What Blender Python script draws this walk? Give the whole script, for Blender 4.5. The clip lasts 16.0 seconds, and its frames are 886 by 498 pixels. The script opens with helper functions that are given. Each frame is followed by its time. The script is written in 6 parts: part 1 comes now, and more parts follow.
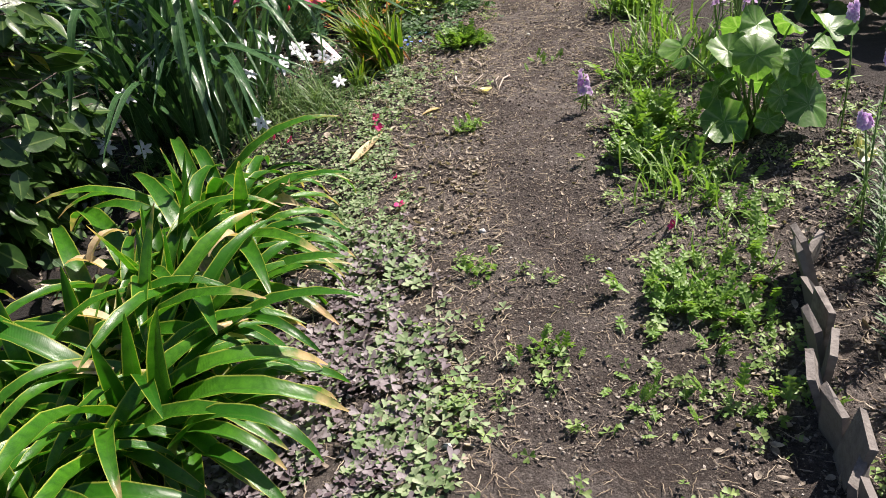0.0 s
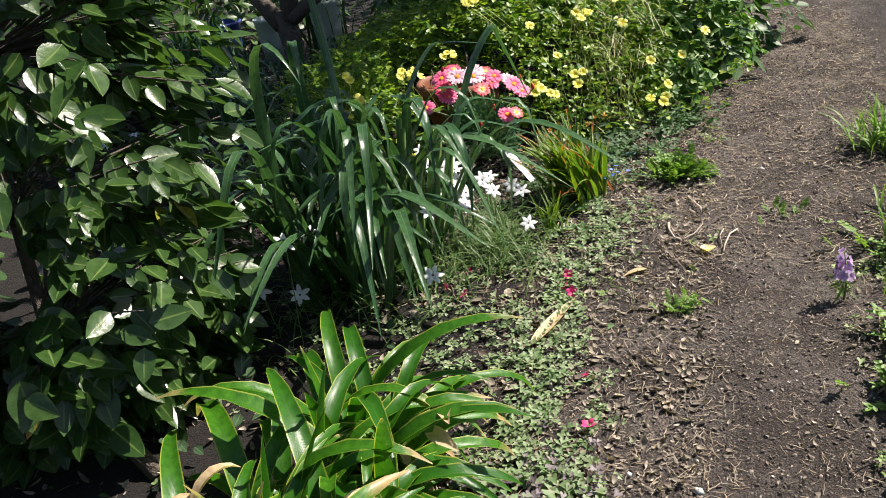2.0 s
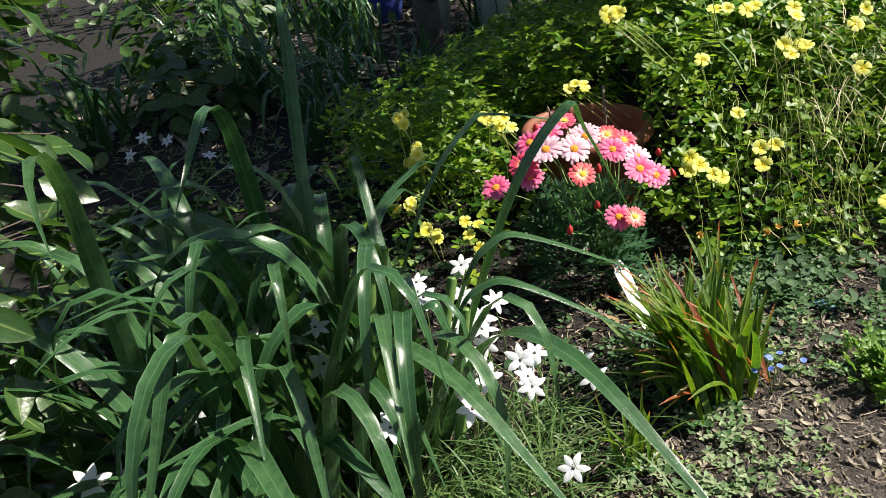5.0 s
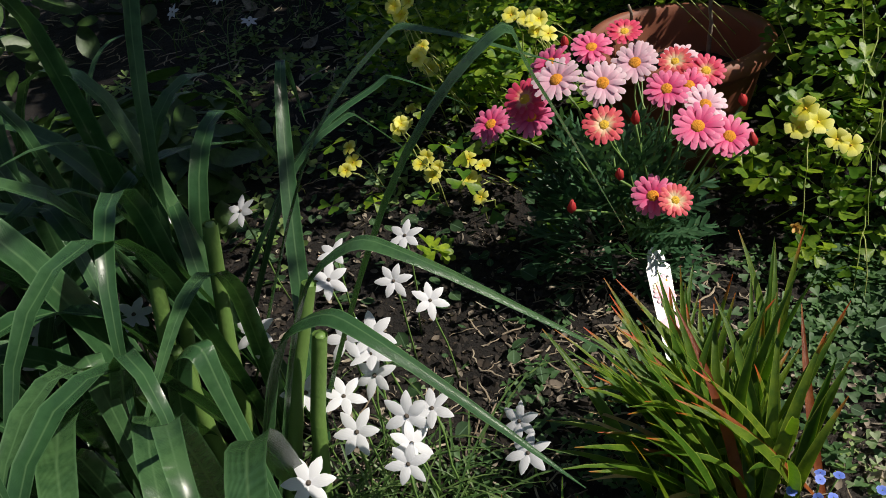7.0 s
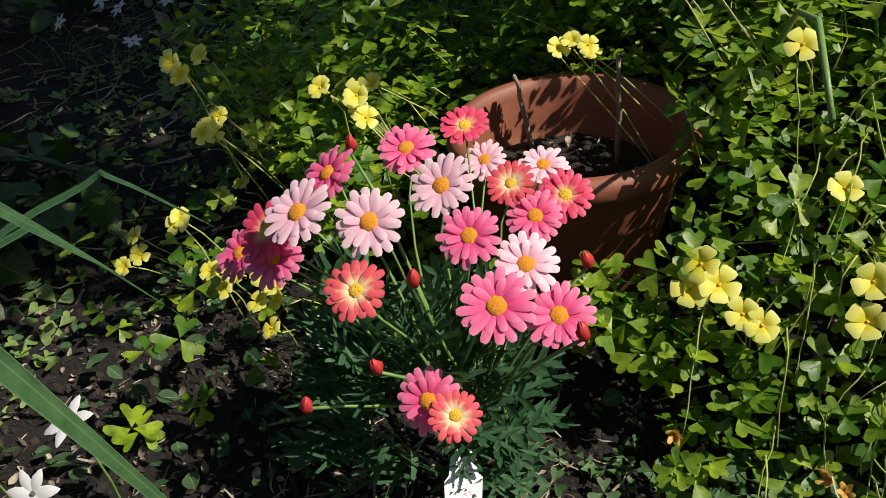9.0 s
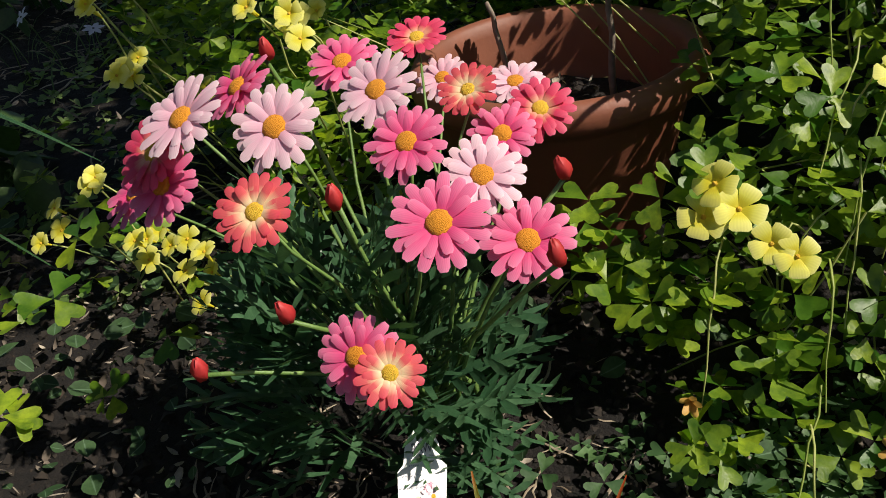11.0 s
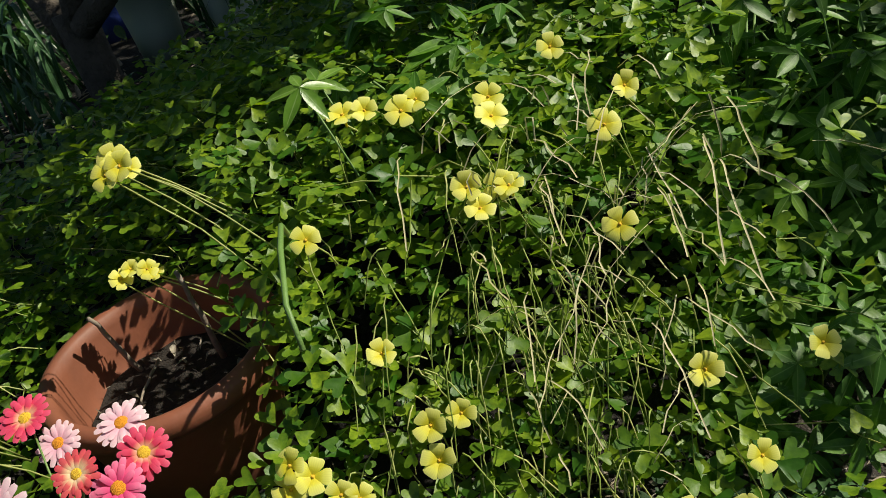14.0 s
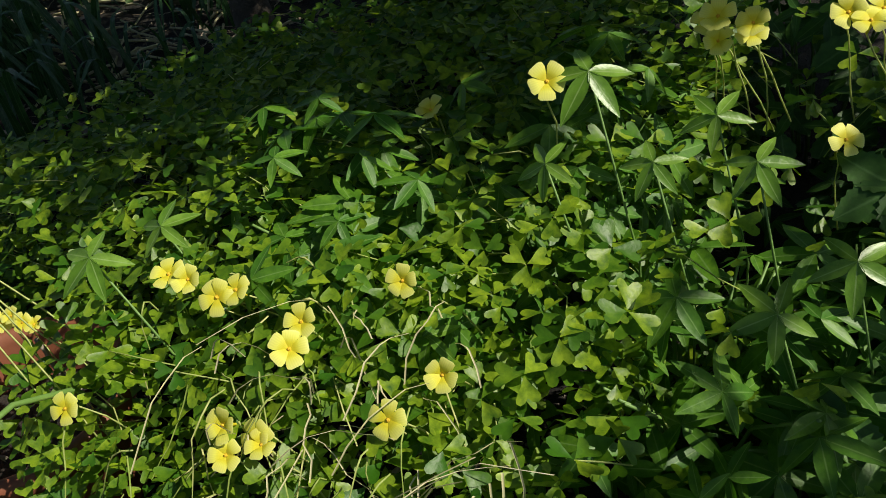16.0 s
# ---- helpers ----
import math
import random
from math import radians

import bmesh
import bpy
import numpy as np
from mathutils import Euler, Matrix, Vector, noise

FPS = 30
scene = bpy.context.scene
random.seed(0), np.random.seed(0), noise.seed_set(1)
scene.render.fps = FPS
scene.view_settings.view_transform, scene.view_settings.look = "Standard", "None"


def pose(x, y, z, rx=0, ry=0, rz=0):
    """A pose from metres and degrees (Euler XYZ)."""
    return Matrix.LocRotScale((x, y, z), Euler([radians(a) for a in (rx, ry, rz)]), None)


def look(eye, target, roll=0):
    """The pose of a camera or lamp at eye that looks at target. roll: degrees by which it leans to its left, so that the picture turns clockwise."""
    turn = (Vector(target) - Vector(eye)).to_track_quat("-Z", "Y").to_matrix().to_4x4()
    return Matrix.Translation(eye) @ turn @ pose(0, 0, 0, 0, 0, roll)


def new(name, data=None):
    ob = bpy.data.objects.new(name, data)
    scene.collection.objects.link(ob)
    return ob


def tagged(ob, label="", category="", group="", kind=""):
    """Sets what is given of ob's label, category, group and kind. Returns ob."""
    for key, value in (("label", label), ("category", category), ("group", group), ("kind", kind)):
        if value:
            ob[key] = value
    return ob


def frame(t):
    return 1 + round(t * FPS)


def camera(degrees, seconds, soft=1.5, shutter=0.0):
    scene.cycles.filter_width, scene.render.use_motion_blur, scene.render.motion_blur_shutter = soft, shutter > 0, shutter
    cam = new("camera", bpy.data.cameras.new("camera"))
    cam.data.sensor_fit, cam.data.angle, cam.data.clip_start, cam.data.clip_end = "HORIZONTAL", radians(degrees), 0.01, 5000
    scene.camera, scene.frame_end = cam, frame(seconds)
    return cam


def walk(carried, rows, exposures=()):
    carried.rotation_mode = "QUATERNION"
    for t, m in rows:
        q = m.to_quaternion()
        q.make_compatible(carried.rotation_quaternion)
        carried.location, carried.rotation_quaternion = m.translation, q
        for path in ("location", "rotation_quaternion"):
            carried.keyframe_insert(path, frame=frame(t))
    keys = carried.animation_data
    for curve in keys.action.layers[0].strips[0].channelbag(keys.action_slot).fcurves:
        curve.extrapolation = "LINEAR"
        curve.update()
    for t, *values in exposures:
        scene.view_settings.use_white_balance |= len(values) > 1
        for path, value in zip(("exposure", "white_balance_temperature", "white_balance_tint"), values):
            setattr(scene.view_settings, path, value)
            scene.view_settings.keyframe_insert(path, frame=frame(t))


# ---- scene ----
cam = camera(57.4, 16.0, soft=0.8)
PATH = [
    (0, (0.286, -0.71, 1.441), (0.058, 0.988, 0.409), -8.5),
    (0.5, (0.251, -0.61, 1.501), (-0.229, 1.082, 0.55), -6.7),
    (1, (0.207, -0.448, 1.534), (-0.444, 1.2, 0.607), -8.7),
    (1.5, (0.143, -0.158, 1.605), (-0.592, 1.458, 0.684), -7.9),
    (2, (0.154, 0.073, 1.588), (-0.495, 1.751, 0.716), -9.3),
    (2.5, (0.202, 0.389, 1.554), (-0.369, 2.093, 0.676), -7.1),
    (3, (0.204, 0.673, 1.595), (-0.455, 2.33, 0.689), -7.9),
    (3.5, (0.108, 0.977, 1.628), (-0.588, 2.641, 0.764), -8.1),
    (4, (0.079, 1.222, 1.6), (-0.644, 2.855, 0.699), -9.0),
    (4.5, (0.091, 1.529, 1.576), (-0.79, 3.068, 0.651), -9.3),
    (4.7, (0.117, 1.65, 1.562), (-0.872, 3.124, 0.641), -8.9),
    (6.8, (0.036, 2.726, 1.309), (-1.317, 3.675, 0.182), -10.5),
    (7, (0.018, 2.785, 1.296), (-1.325, 3.716, 0.142), -9.3),
    (7.5, (-0.058, 2.961, 1.215), (-1.32, 3.974, 0.041), -10.2),
    (8, (-0.185, 3.24, 1.173), (-1.343, 4.306, -0.06), -9.2),
    (8.5, (-0.188, 3.419, 1.166), (-1.441, 4.421, -0.028), -8.5),
    (8.7, (-0.181, 3.491, 1.161), (-1.523, 4.409, -0.003), -5.9),
    (10.8, (-0.274, 3.722, 0.932), (-1.754, 4.473, -0.185), -8.2),
    (11, (-0.268, 3.72, 0.882), (-1.714, 4.578, -0.2), -9.2),
    (11.5, (-0.275, 3.689, 0.841), (-1.653, 4.559, -0.318), -13.9),
    (12, (-0.252, 3.745, 0.9), (-1.487, 4.795, -0.271), -19.2),
    (12.5, (-0.154, 3.723, 1.043), (-1.174, 5.057, -0.043), -19.4),
    (13, (-0.107, 3.704, 1.19), (-1.007, 5.171, 0.172), -17.5),
    (13.5, (-0.066, 3.71, 1.314), (-0.931, 5.18, 0.268), -17.0),
    (14, (0.032, 3.859, 1.345), (-0.95, 5.221, 0.258), -15.3),
    (14.5, (0.124, 4.137, 1.387), (-0.907, 5.412, 0.241), -13.6),
    (15, (0.162, 4.378, 1.438), (-0.889, 5.573, 0.227), -10.5),
    (15.5, (0.276, 4.612, 1.534), (-0.938, 5.57, 0.266), -9.4),
    (16, (0.291, 4.818, 1.592), (-1.054, 5.636, 0.358), -9.7),
]
EXPOSURES = [(0.0, 1.25, 6500, 20), (1.5, 1.1, 6500, 17), (2.5, 1.2, 6500, 16), (4.7, 1.15, 6500, 11), (6.8, 0.2, 6500, 13), (7.5, 0.3, 6500, 13), (8.0, 0.36, 6500, 13), (8.7, 0.46, 6600, 14), (11.5, 0.3, 6700, 14), (12.5, 0.42, 6800, 8), (13.5, 0.28, 6800, 5), (14.5, 0.38, 6700, 4), (15.0, 0.33, 6700, 4), (16.0, 0.3, 6800, 3)]
walk(cam, [(t, look(eye, target, roll)) for t, eye, target, roll in PATH], EXPOSURES)

# ---- world and sun ----
SUN = Vector((0.75, 0.6, 1.1)).normalized()
world = bpy.data.worlds.new("sky")
scene.world = world
world.use_nodes = True
wn = world.node_tree
sky = wn.nodes.new("ShaderNodeTexSky")
sky.sky_type, sky.sun_disc = "NISHITA", False
sky.sun_elevation = math.asin(SUN.z)
sky.sun_rotation = math.atan2(SUN.x, SUN.y)
wn.links.new(sky.outputs[0], wn.nodes["Background"].inputs[0])
wn.nodes["Background"].inputs[1].default_value = 0.05
sun = new("sun", bpy.data.lights.new("sun", "SUN"))
sun.data.energy, sun.data.angle, sun.data.color = 5.0, radians(0.55), (1.0, 0.94, 0.82)
sun.matrix_world = look(SUN * 30, (0, 0, 0))


# ---- materials ----
def material(name, rough=0.6):
    m = bpy.data.materials.new(name)
    m.use_nodes = True
    nt = m.node_tree
    b = nt.nodes["Principled BSDF"]
    b.inputs["Roughness"].default_value = rough
    return m, nt, b


def node(nt, kind, **given):
    n = nt.nodes.new(kind)
    for key, value in given.items():
        n.inputs[key].default_value = value
    return n


def mix(nt, fac, a, b, blend="MIX"):
    n = nt.nodes.new("ShaderNodeMix")
    n.data_type, n.blend_type = "RGBA", blend
    for slot, value in ((0, fac), (6, a), (7, b)):
        if isinstance(value, bpy.types.NodeSocket):
            nt.links.new(value, n.inputs[slot])
        elif slot == 0:
            n.inputs[0].default_value = value
        else:
            n.inputs[slot].default_value = (*value, 1)
    return n.outputs[2]


def ramp(nt, value, lo, hi):
    n = nt.nodes.new("ShaderNodeMapRange")
    n.inputs[1].default_value, n.inputs[2].default_value = lo, hi
    nt.links.new(value, n.inputs[0])
    return n.outputs[0]


def noise_of(nt, scale, detail=4.0, rough=0.6):
    co = nt.nodes.new("ShaderNodeTexCoord")
    n = node(nt, "ShaderNodeTexNoise", Scale=scale, Detail=detail, Roughness=rough)
    nt.links.new(co.outputs["Object"], n.inputs["Vector"])
    return n.outputs[0]


def bump(nt, bsdf, height, strength, distance=0.01):
    n = node(nt, "ShaderNodeBump", Strength=strength, Distance=distance)
    nt.links.new(height, n.inputs["Height"])
    nt.links.new(n.outputs[0], bsdf.inputs["Normal"])


def picked(nt, single):
    """A random number for each object, or for each loose piece of a joined mesh."""
    if single:
        return nt.nodes.new("ShaderNodeObjectInfo").outputs["Random"]
    return nt.nodes.new("ShaderNodeNewGeometry").outputs["Random Per Island"]


def leaf_material(name, c1, c2, single=False, rough=0.4, through_light=0.35, edge=None, tip=None, rib=None, glow=1.6, stain=None, stripes=0.0, margin=0.42):
    m, nt, b = material(name, rough)
    rnd = picked(nt, single)
    col = mix(nt, rnd, c1, c2)
    col = mix(nt, ramp(nt, noise_of(nt, 45), 0.35, 0.75), col, tuple(v * 0.7 for v in c1))
    uv = nt.nodes.new("ShaderNodeSeparateXYZ")
    nt.links.new(nt.nodes.new("ShaderNodeTexCoord").outputs["UV"], uv.inputs[0])
    off = nt.nodes.new("ShaderNodeMath")
    off.operation, off.inputs[1].default_value = "SUBTRACT", 0.5
    nt.links.new(uv.outputs[0], off.inputs[0])
    side = nt.nodes.new("ShaderNodeMath")
    side.operation = "ABSOLUTE"
    nt.links.new(off.outputs[0], side.inputs[0])
    if stripes:
        w = node(nt, "ShaderNodeTexWave", Scale=stripes, Distortion=0.3)
        nt.links.new(nt.nodes.new("ShaderNodeTexCoord").outputs["UV"], w.inputs["Vector"])
        bump(nt, b, w.outputs[1], 0.25, 0.002)
    else:
        bump(nt, b, noise_of(nt, 90, 3), 0.25, 0.004)
    if rib:
        n = ramp(nt, side.outputs[0], 0.06, 0.0)
        col = mix(nt, n, col, rib)
    wob = nt.nodes.new("ShaderNodeMath")
    wob.operation, wob.inputs[1].default_value = "MULTIPLY_ADD", 0.35
    nt.links.new(noise_of(nt, 18), wob.inputs[0])
    nt.links.new(uv.outputs[1], wob.inputs[2])
    if edge:
        col = mix(nt, ramp(nt, side.outputs[0], margin, 0.5), col, edge)
    if stain:
        col = mix(nt, ramp(nt, noise_of(nt, 22, 2), 0.62, 0.72), col, stain)
    if tip:
        shift = nt.nodes.new("ShaderNodeMath")
        shift.operation, shift.inputs[1].default_value = "MULTIPLY_ADD", 0.22
        nt.links.new(rnd, shift.inputs[0])
        nt.links.new(wob.outputs[0], shift.inputs[2])
        col = mix(nt, ramp(nt, shift.outputs[0], 1.22, 1.36), col, tip)
    nt.links.new(col, b.inputs["Base Color"])
    t = nt.nodes.new("ShaderNodeBsdfTranslucent")
    bright = mix(nt, 1.0, col, (glow, glow * 1.05, glow * 0.55), "MULTIPLY")
    nt.links.new(bright, t.inputs[0])
    both = nt.nodes.new("ShaderNodeMixShader")
    both.inputs[0].default_value = through_light
    nt.links.new(b.outputs[0], both.inputs[1])
    nt.links.new(t.outputs[0], both.inputs[2])
    nt.links.new(both.outputs[0], nt.nodes["Material Output"].inputs[0])
    return m


def plain(name, c1, c2, rough=0.7, scale=20, relief=0.3, distance=0.006, single=True):
    m, nt, b = material(name, rough)
    col = mix(nt, ramp(nt, noise_of(nt, scale), 0.3, 0.7), c1, c2)
    col = mix(nt, picked(nt, single), col, tuple(0.5 * (x + y) for x, y in zip(c1, c2)))
    nt.links.new(col, b.inputs["Base Color"])
    bump(nt, b, noise_of(nt, scale * 3), relief, distance)
    return m


def petal_material(name, base, outer, inner=None, thin=0.3, reach=0.42):
    """Colour runs from the foot of the petal to its end, with fine lengthwise veins."""
    m, nt, b = material(name, 0.55)
    uv = nt.nodes.new("ShaderNodeSeparateXYZ")
    nt.links.new(nt.nodes.new("ShaderNodeTexCoord").outputs["UV"], uv.inputs[0])
    col = mix(nt, ramp(nt, uv.outputs[1], 0.3, 1.0), base, outer)
    if inner:
        col = mix(nt, ramp(nt, uv.outputs[1], reach, reach * 0.5), col, inner)
    w = node(nt, "ShaderNodeTexWave", Scale=2.2, Distortion=0.6)
    nt.links.new(nt.nodes.new("ShaderNodeTexCoord").outputs["UV"], w.inputs["Vector"])
    col = mix(nt, ramp(nt, w.outputs[1], 0.0, 8.0), col, tuple(v * 0.6 for v in base))
    nt.links.new(col, b.inputs["Base Color"])
    bump(nt, b, w.outputs[1], 0.12, 0.0006)
    t = nt.nodes.new("ShaderNodeBsdfTranslucent")
    nt.links.new(col, t.inputs[0])
    both = nt.nodes.new("ShaderNodeMixShader")
    both.inputs[0].default_value = thin
    nt.links.new(b.outputs[0], both.inputs[1])
    nt.links.new(t.outputs[0], both.inputs[2])
    nt.links.new(both.outputs[0], nt.nodes["Material Output"].inputs[0])
    return m


def soil_material():
    m, nt, b = material("garden_soil", 0.92)
    # pale trodden crust, damp brown patches, black crumbs and pale specks
    col = mix(nt, ramp(nt, noise_of(nt, 1.9, 6, 0.65), 0.43, 0.57), (0.048, 0.032, 0.024), (0.195, 0.165, 0.145))
    col = mix(nt, ramp(nt, noise_of(nt, 7, 6, 0.7), 0.47, 0.68), col, (0.055, 0.036, 0.026))
    col = mix(nt, ramp(nt, noise_of(nt, 38, 6, 0.75), 0.42, 0.66), col, (0.045, 0.034, 0.027))
    col = mix(nt, ramp(nt, noise_of(nt, 95, 4, 0.7), 0.56, 0.68), col, (0.25, 0.215, 0.18))
    cells = node(nt, "ShaderNodeTexVoronoi", Scale=130.0)
    nt.links.new(nt.nodes.new("ShaderNodeTexCoord").outputs["Object"], cells.inputs["Vector"])
    col = mix(nt, ramp(nt, cells.outputs[0], 0.28, 0.08), col, (0.17, 0.14, 0.115))
    # humus in the beds, darkened further in place of shade; trodden earth on the path
    xyz = nt.nodes.new("ShaderNodeSeparateXYZ")
    nt.links.new(nt.nodes.new("ShaderNodeTexCoord").outputs["Object"], xyz.inputs[0])
    edge = nt.nodes.new("ShaderNodeMath")
    edge.operation, edge.inputs[1].default_value = "MULTIPLY_ADD", 0.7
    nt.links.new(noise_of(nt, 4, 5), edge.inputs[0])
    nt.links.new(xyz.outputs[0], edge.inputs[2])
    humus = mix(nt, ramp(nt, noise_of(nt, 40, 6, 0.7), 0.4, 0.7), (0.007, 0.005, 0.0035), (0.026, 0.018, 0.012))
    col = mix(nt, ramp(nt, edge.outputs[0], -0.25, 0.2), humus, col)
    bed = mix(nt, 0.45, humus, (0.085, 0.066, 0.052))
    col = mix(nt, ramp(nt, edge.outputs[0], 1.35, 1.7), col, bed)
    nt.links.new(col, b.inputs["Base Color"])
    both = nt.nodes.new("ShaderNodeMath")
    both.operation, both.inputs[1].default_value = "MULTIPLY_ADD", -0.35
    nt.links.new(cells.outputs[0], both.inputs[0])
    nt.links.new(noise_of(nt, 48, 10, 0.85), both.inputs[2])
    bump(nt, b, both.outputs[0], 1.0, 0.055)
    return m


SOIL = soil_material()
GRIT = leaf_material("grit", (0.05, 0.038, 0.03), (0.24, 0.2, 0.165), rough=0.95, through_light=0.0)
# humus tone with the shade over the daisy bed put into the colour
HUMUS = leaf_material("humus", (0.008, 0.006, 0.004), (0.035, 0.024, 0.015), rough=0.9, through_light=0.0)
RED_BLADE = leaf_material("red_blade", (0.22, 0.045, 0.015), (0.35, 0.11, 0.022), True, 0.4, 0.35, tip=(0.5, 0.2, 0.05), stripes=8)
GRIT_PALE = leaf_material("pale_grit", (0.2, 0.17, 0.14), (0.5, 0.46, 0.4), rough=0.9, through_light=0.0)
FIBRE = leaf_material("dry_fibre", (0.2, 0.15, 0.1), (0.5, 0.43, 0.32), rough=0.85, through_light=0.1)
GREEN_BIT = leaf_material("small_weed_leaf", (0.13, 0.24, 0.05), (0.3, 0.38, 0.14), rough=0.55, through_light=0.3)
STONE = plain("pale_stone", (0.45, 0.43, 0.4), (0.65, 0.62, 0.58), 0.8, 40)
LITTER = leaf_material("dry_litter", (0.12, 0.092, 0.068), (0.5, 0.44, 0.35), rough=0.8, through_light=0.15)
STRAW = leaf_material("straw", (0.62, 0.56, 0.36), (0.42, 0.4, 0.18), rough=0.6, through_light=0.15)
PALE_TWIG = plain("pale_twig", (0.3, 0.25, 0.2), (0.46, 0.4, 0.33), 0.85, 50)
TWIG = plain("twig_bark", (0.16, 0.12, 0.09), (0.3, 0.25, 0.2), 0.85, 50)
BARK = plain("tree_bark", (0.05, 0.038, 0.03), (0.13, 0.105, 0.085), 0.9, 14, 0.9, 0.03)
WEATHERED = plain("weathered_wood", (0.06, 0.052, 0.045), (0.22, 0.2, 0.18), 0.85, 35, 0.6)
CLAY = plain("terracotta", (0.27, 0.085, 0.042), (0.12, 0.045, 0.027), 0.6, 7, 0.3)
AGAPANTHUS = leaf_material("agapanthus_leaf", (0.022, 0.118, 0.006), (0.065, 0.21, 0.01), True, 0.32, 0.34, edge=(0.36, 0.4, 0.06), tip=(0.52, 0.35, 0.18), rib=(0.04, 0.13, 0.012), stripes=9, margin=0.43)
DRY_LEAF = leaf_material("withered_leaf", (0.5, 0.34, 0.18), (0.62, 0.5, 0.3), True, 0.6, 0.3)
STRAP = leaf_material("strap_leaf", (0.032, 0.092, 0.034), (0.066, 0.142, 0.052), True, 0.24, 0.24, edge=(0.08, 0.17, 0.07), rib=(0.08, 0.16, 0.065), stripes=12)
CITRUS = leaf_material("glossy_shrub_leaf", (0.03, 0.075, 0.016), (0.06, 0.118, 0.028), True, 0.3, 0.28, rib=(0.14, 0.2, 0.06), glow=1.8)
CITRUS_OLD = leaf_material("yellowing_shrub_leaf", (0.16, 0.2, 0.03), (0.45, 0.36, 0.05), True, 0.35, 0.3, tip=(0.4, 0.15, 0.03), rib=(0.4, 0.35, 0.1))
OXALIS = leaf_material("oxalis_leaf", (0.045, 0.15, 0.008), (0.32, 0.43, 0.024), rough=0.45, through_light=0.42)
OXALIS_STEM = leaf_material("oxalis_stem", (0.32, 0.42, 0.09), (0.64, 0.6, 0.28), rough=0.5, through_light=0.25)
CLOVER = leaf_material("clover_leaf", (0.11, 0.2, 0.065), (0.32, 0.37, 0.22), rough=0.6, through_light=0.22, stain=(0.26, 0.2, 0.16))
CLOVER_DARK = leaf_material("purple_clover_leaf", (0.1, 0.07, 0.085), (0.31, 0.285, 0.285), rough=0.6, through_light=0.2)
GREY_LEAF = leaf_material("blue_green_leaf", (0.02, 0.06, 0.017), (0.055, 0.12, 0.038), rough=0.75, through_light=0.25, rib=(0.1, 0.18, 0.1))
SMALL_CLOVER = leaf_material("blue_green_clover", (0.035, 0.1, 0.028), (0.11, 0.21, 0.07), rough=0.6, through_light=0.25)
DAISY_LEAF = leaf_material("daisy_leaf", (0.035, 0.105, 0.045), (0.085, 0.18, 0.085), rough=0.42, through_light=0.2)
PALM_LEAF = leaf_material("cinquefoil_leaf", (0.05, 0.155, 0.012), (0.13, 0.27, 0.02), rough=0.5, through_light=0.3, rib=(0.15, 0.27, 0.07))
TOOTHED = leaf_material("toothed_leaf", (0.028, 0.095, 0.012), (0.055, 0.14, 0.02), rough=0.5, through_light=0.3, rib=(0.08, 0.17, 0.05))
HOLLYHOCK = leaf_material("hollyhock_leaf", (0.07, 0.18, 0.03), (0.14, 0.28, 0.05), True, 0.42, 0.4, rib=(0.2, 0.3, 0.12))
GRASS = leaf_material("weed_leaf", (0.11, 0.23, 0.035), (0.21, 0.33, 0.06), rough=0.5, through_light=0.35)
RED_GRASS = leaf_material("red_tipped_blade", (0.05, 0.14, 0.009), (0.175, 0.245, 0.016), True, 0.4, 0.36, edge=(0.28, 0.36, 0.05), tip=(0.5, 0.09, 0.02), stripes=8)
GREEN_STEM = plain("green_stem", (0.09, 0.18, 0.04), (0.15, 0.25, 0.06), 0.5, 30)
CROWN = leaf_material("tree_leaf", (0.04, 0.09, 0.02), (0.07, 0.14, 0.03), rough=0.45, through_light=0.3)
PINK = petal_material("pink_petal", (0.78, 0.08, 0.25), (0.88, 0.29, 0.46))
PALE = petal_material("pale_pink_petal", (0.8, 0.46, 0.57), (0.9, 0.72, 0.76))
RED = petal_material("red_petal", (0.68, 0.035, 0.1), (0.76, 0.1, 0.2), (0.8, 0.4, 0.25))
CORAL = petal_material("coral_petal", (0.8, 0.16, 0.15), (0.7, 0.06, 0.11), (0.9, 0.7, 0.42), reach=0.5)
BUD = petal_material("red_bud", (0.5, 0.03, 0.03), (0.7, 0.08, 0.08))
DISC = plain("orange_disc", (0.85, 0.36, 0.02), (0.7, 0.24, 0.01), 0.8, 300, 0.9, 0.004)
DISC_YELLOW = plain("yellow_disc", (0.85, 0.6, 0.05), (0.8, 0.4, 0.02), 0.8, 300, 0.9, 0.004)
YELLOW = petal_material("yellow_petal", (0.88, 0.84, 0.1), (0.92, 0.91, 0.32), (0.8, 0.7, 0.04), thin=0.4)
WITHERED = petal_material("withered_petal", (0.55, 0.3, 0.06), (0.65, 0.42, 0.1))
WHITE = petal_material("white_petal", (0.80, 0.81, 0.84), (0.84, 0.85, 0.88), thin=0.35)
LILAC = petal_material("lilac_petal", (0.6, 0.36, 0.68), (0.84, 0.74, 0.88), thin=0.35)
BLUE = petal_material("blue_petal", (0.12, 0.2, 0.7), (0.25, 0.36, 0.85), thin=0.2)
CERISE = petal_material("cerise_petal", (0.7, 0.03, 0.18), (0.78, 0.1, 0.3))
TAG = plain("tag_plastic", (0.8, 0.8, 0.78), (0.72, 0.72, 0.7), 0.4, 12, 0.1)
INK = plain("ink", (0.06, 0.06, 0.08), (0.1, 0.1, 0.12), 0.6)
TAG_PINK = plain("tag_print", (0.75, 0.25, 0.36), (0.8, 0.45, 0.5), 0.4, 60)
PENCIL = plain("faint_pencil", (0.35, 0.37, 0.42), (0.45, 0.46, 0.5), 0.6)
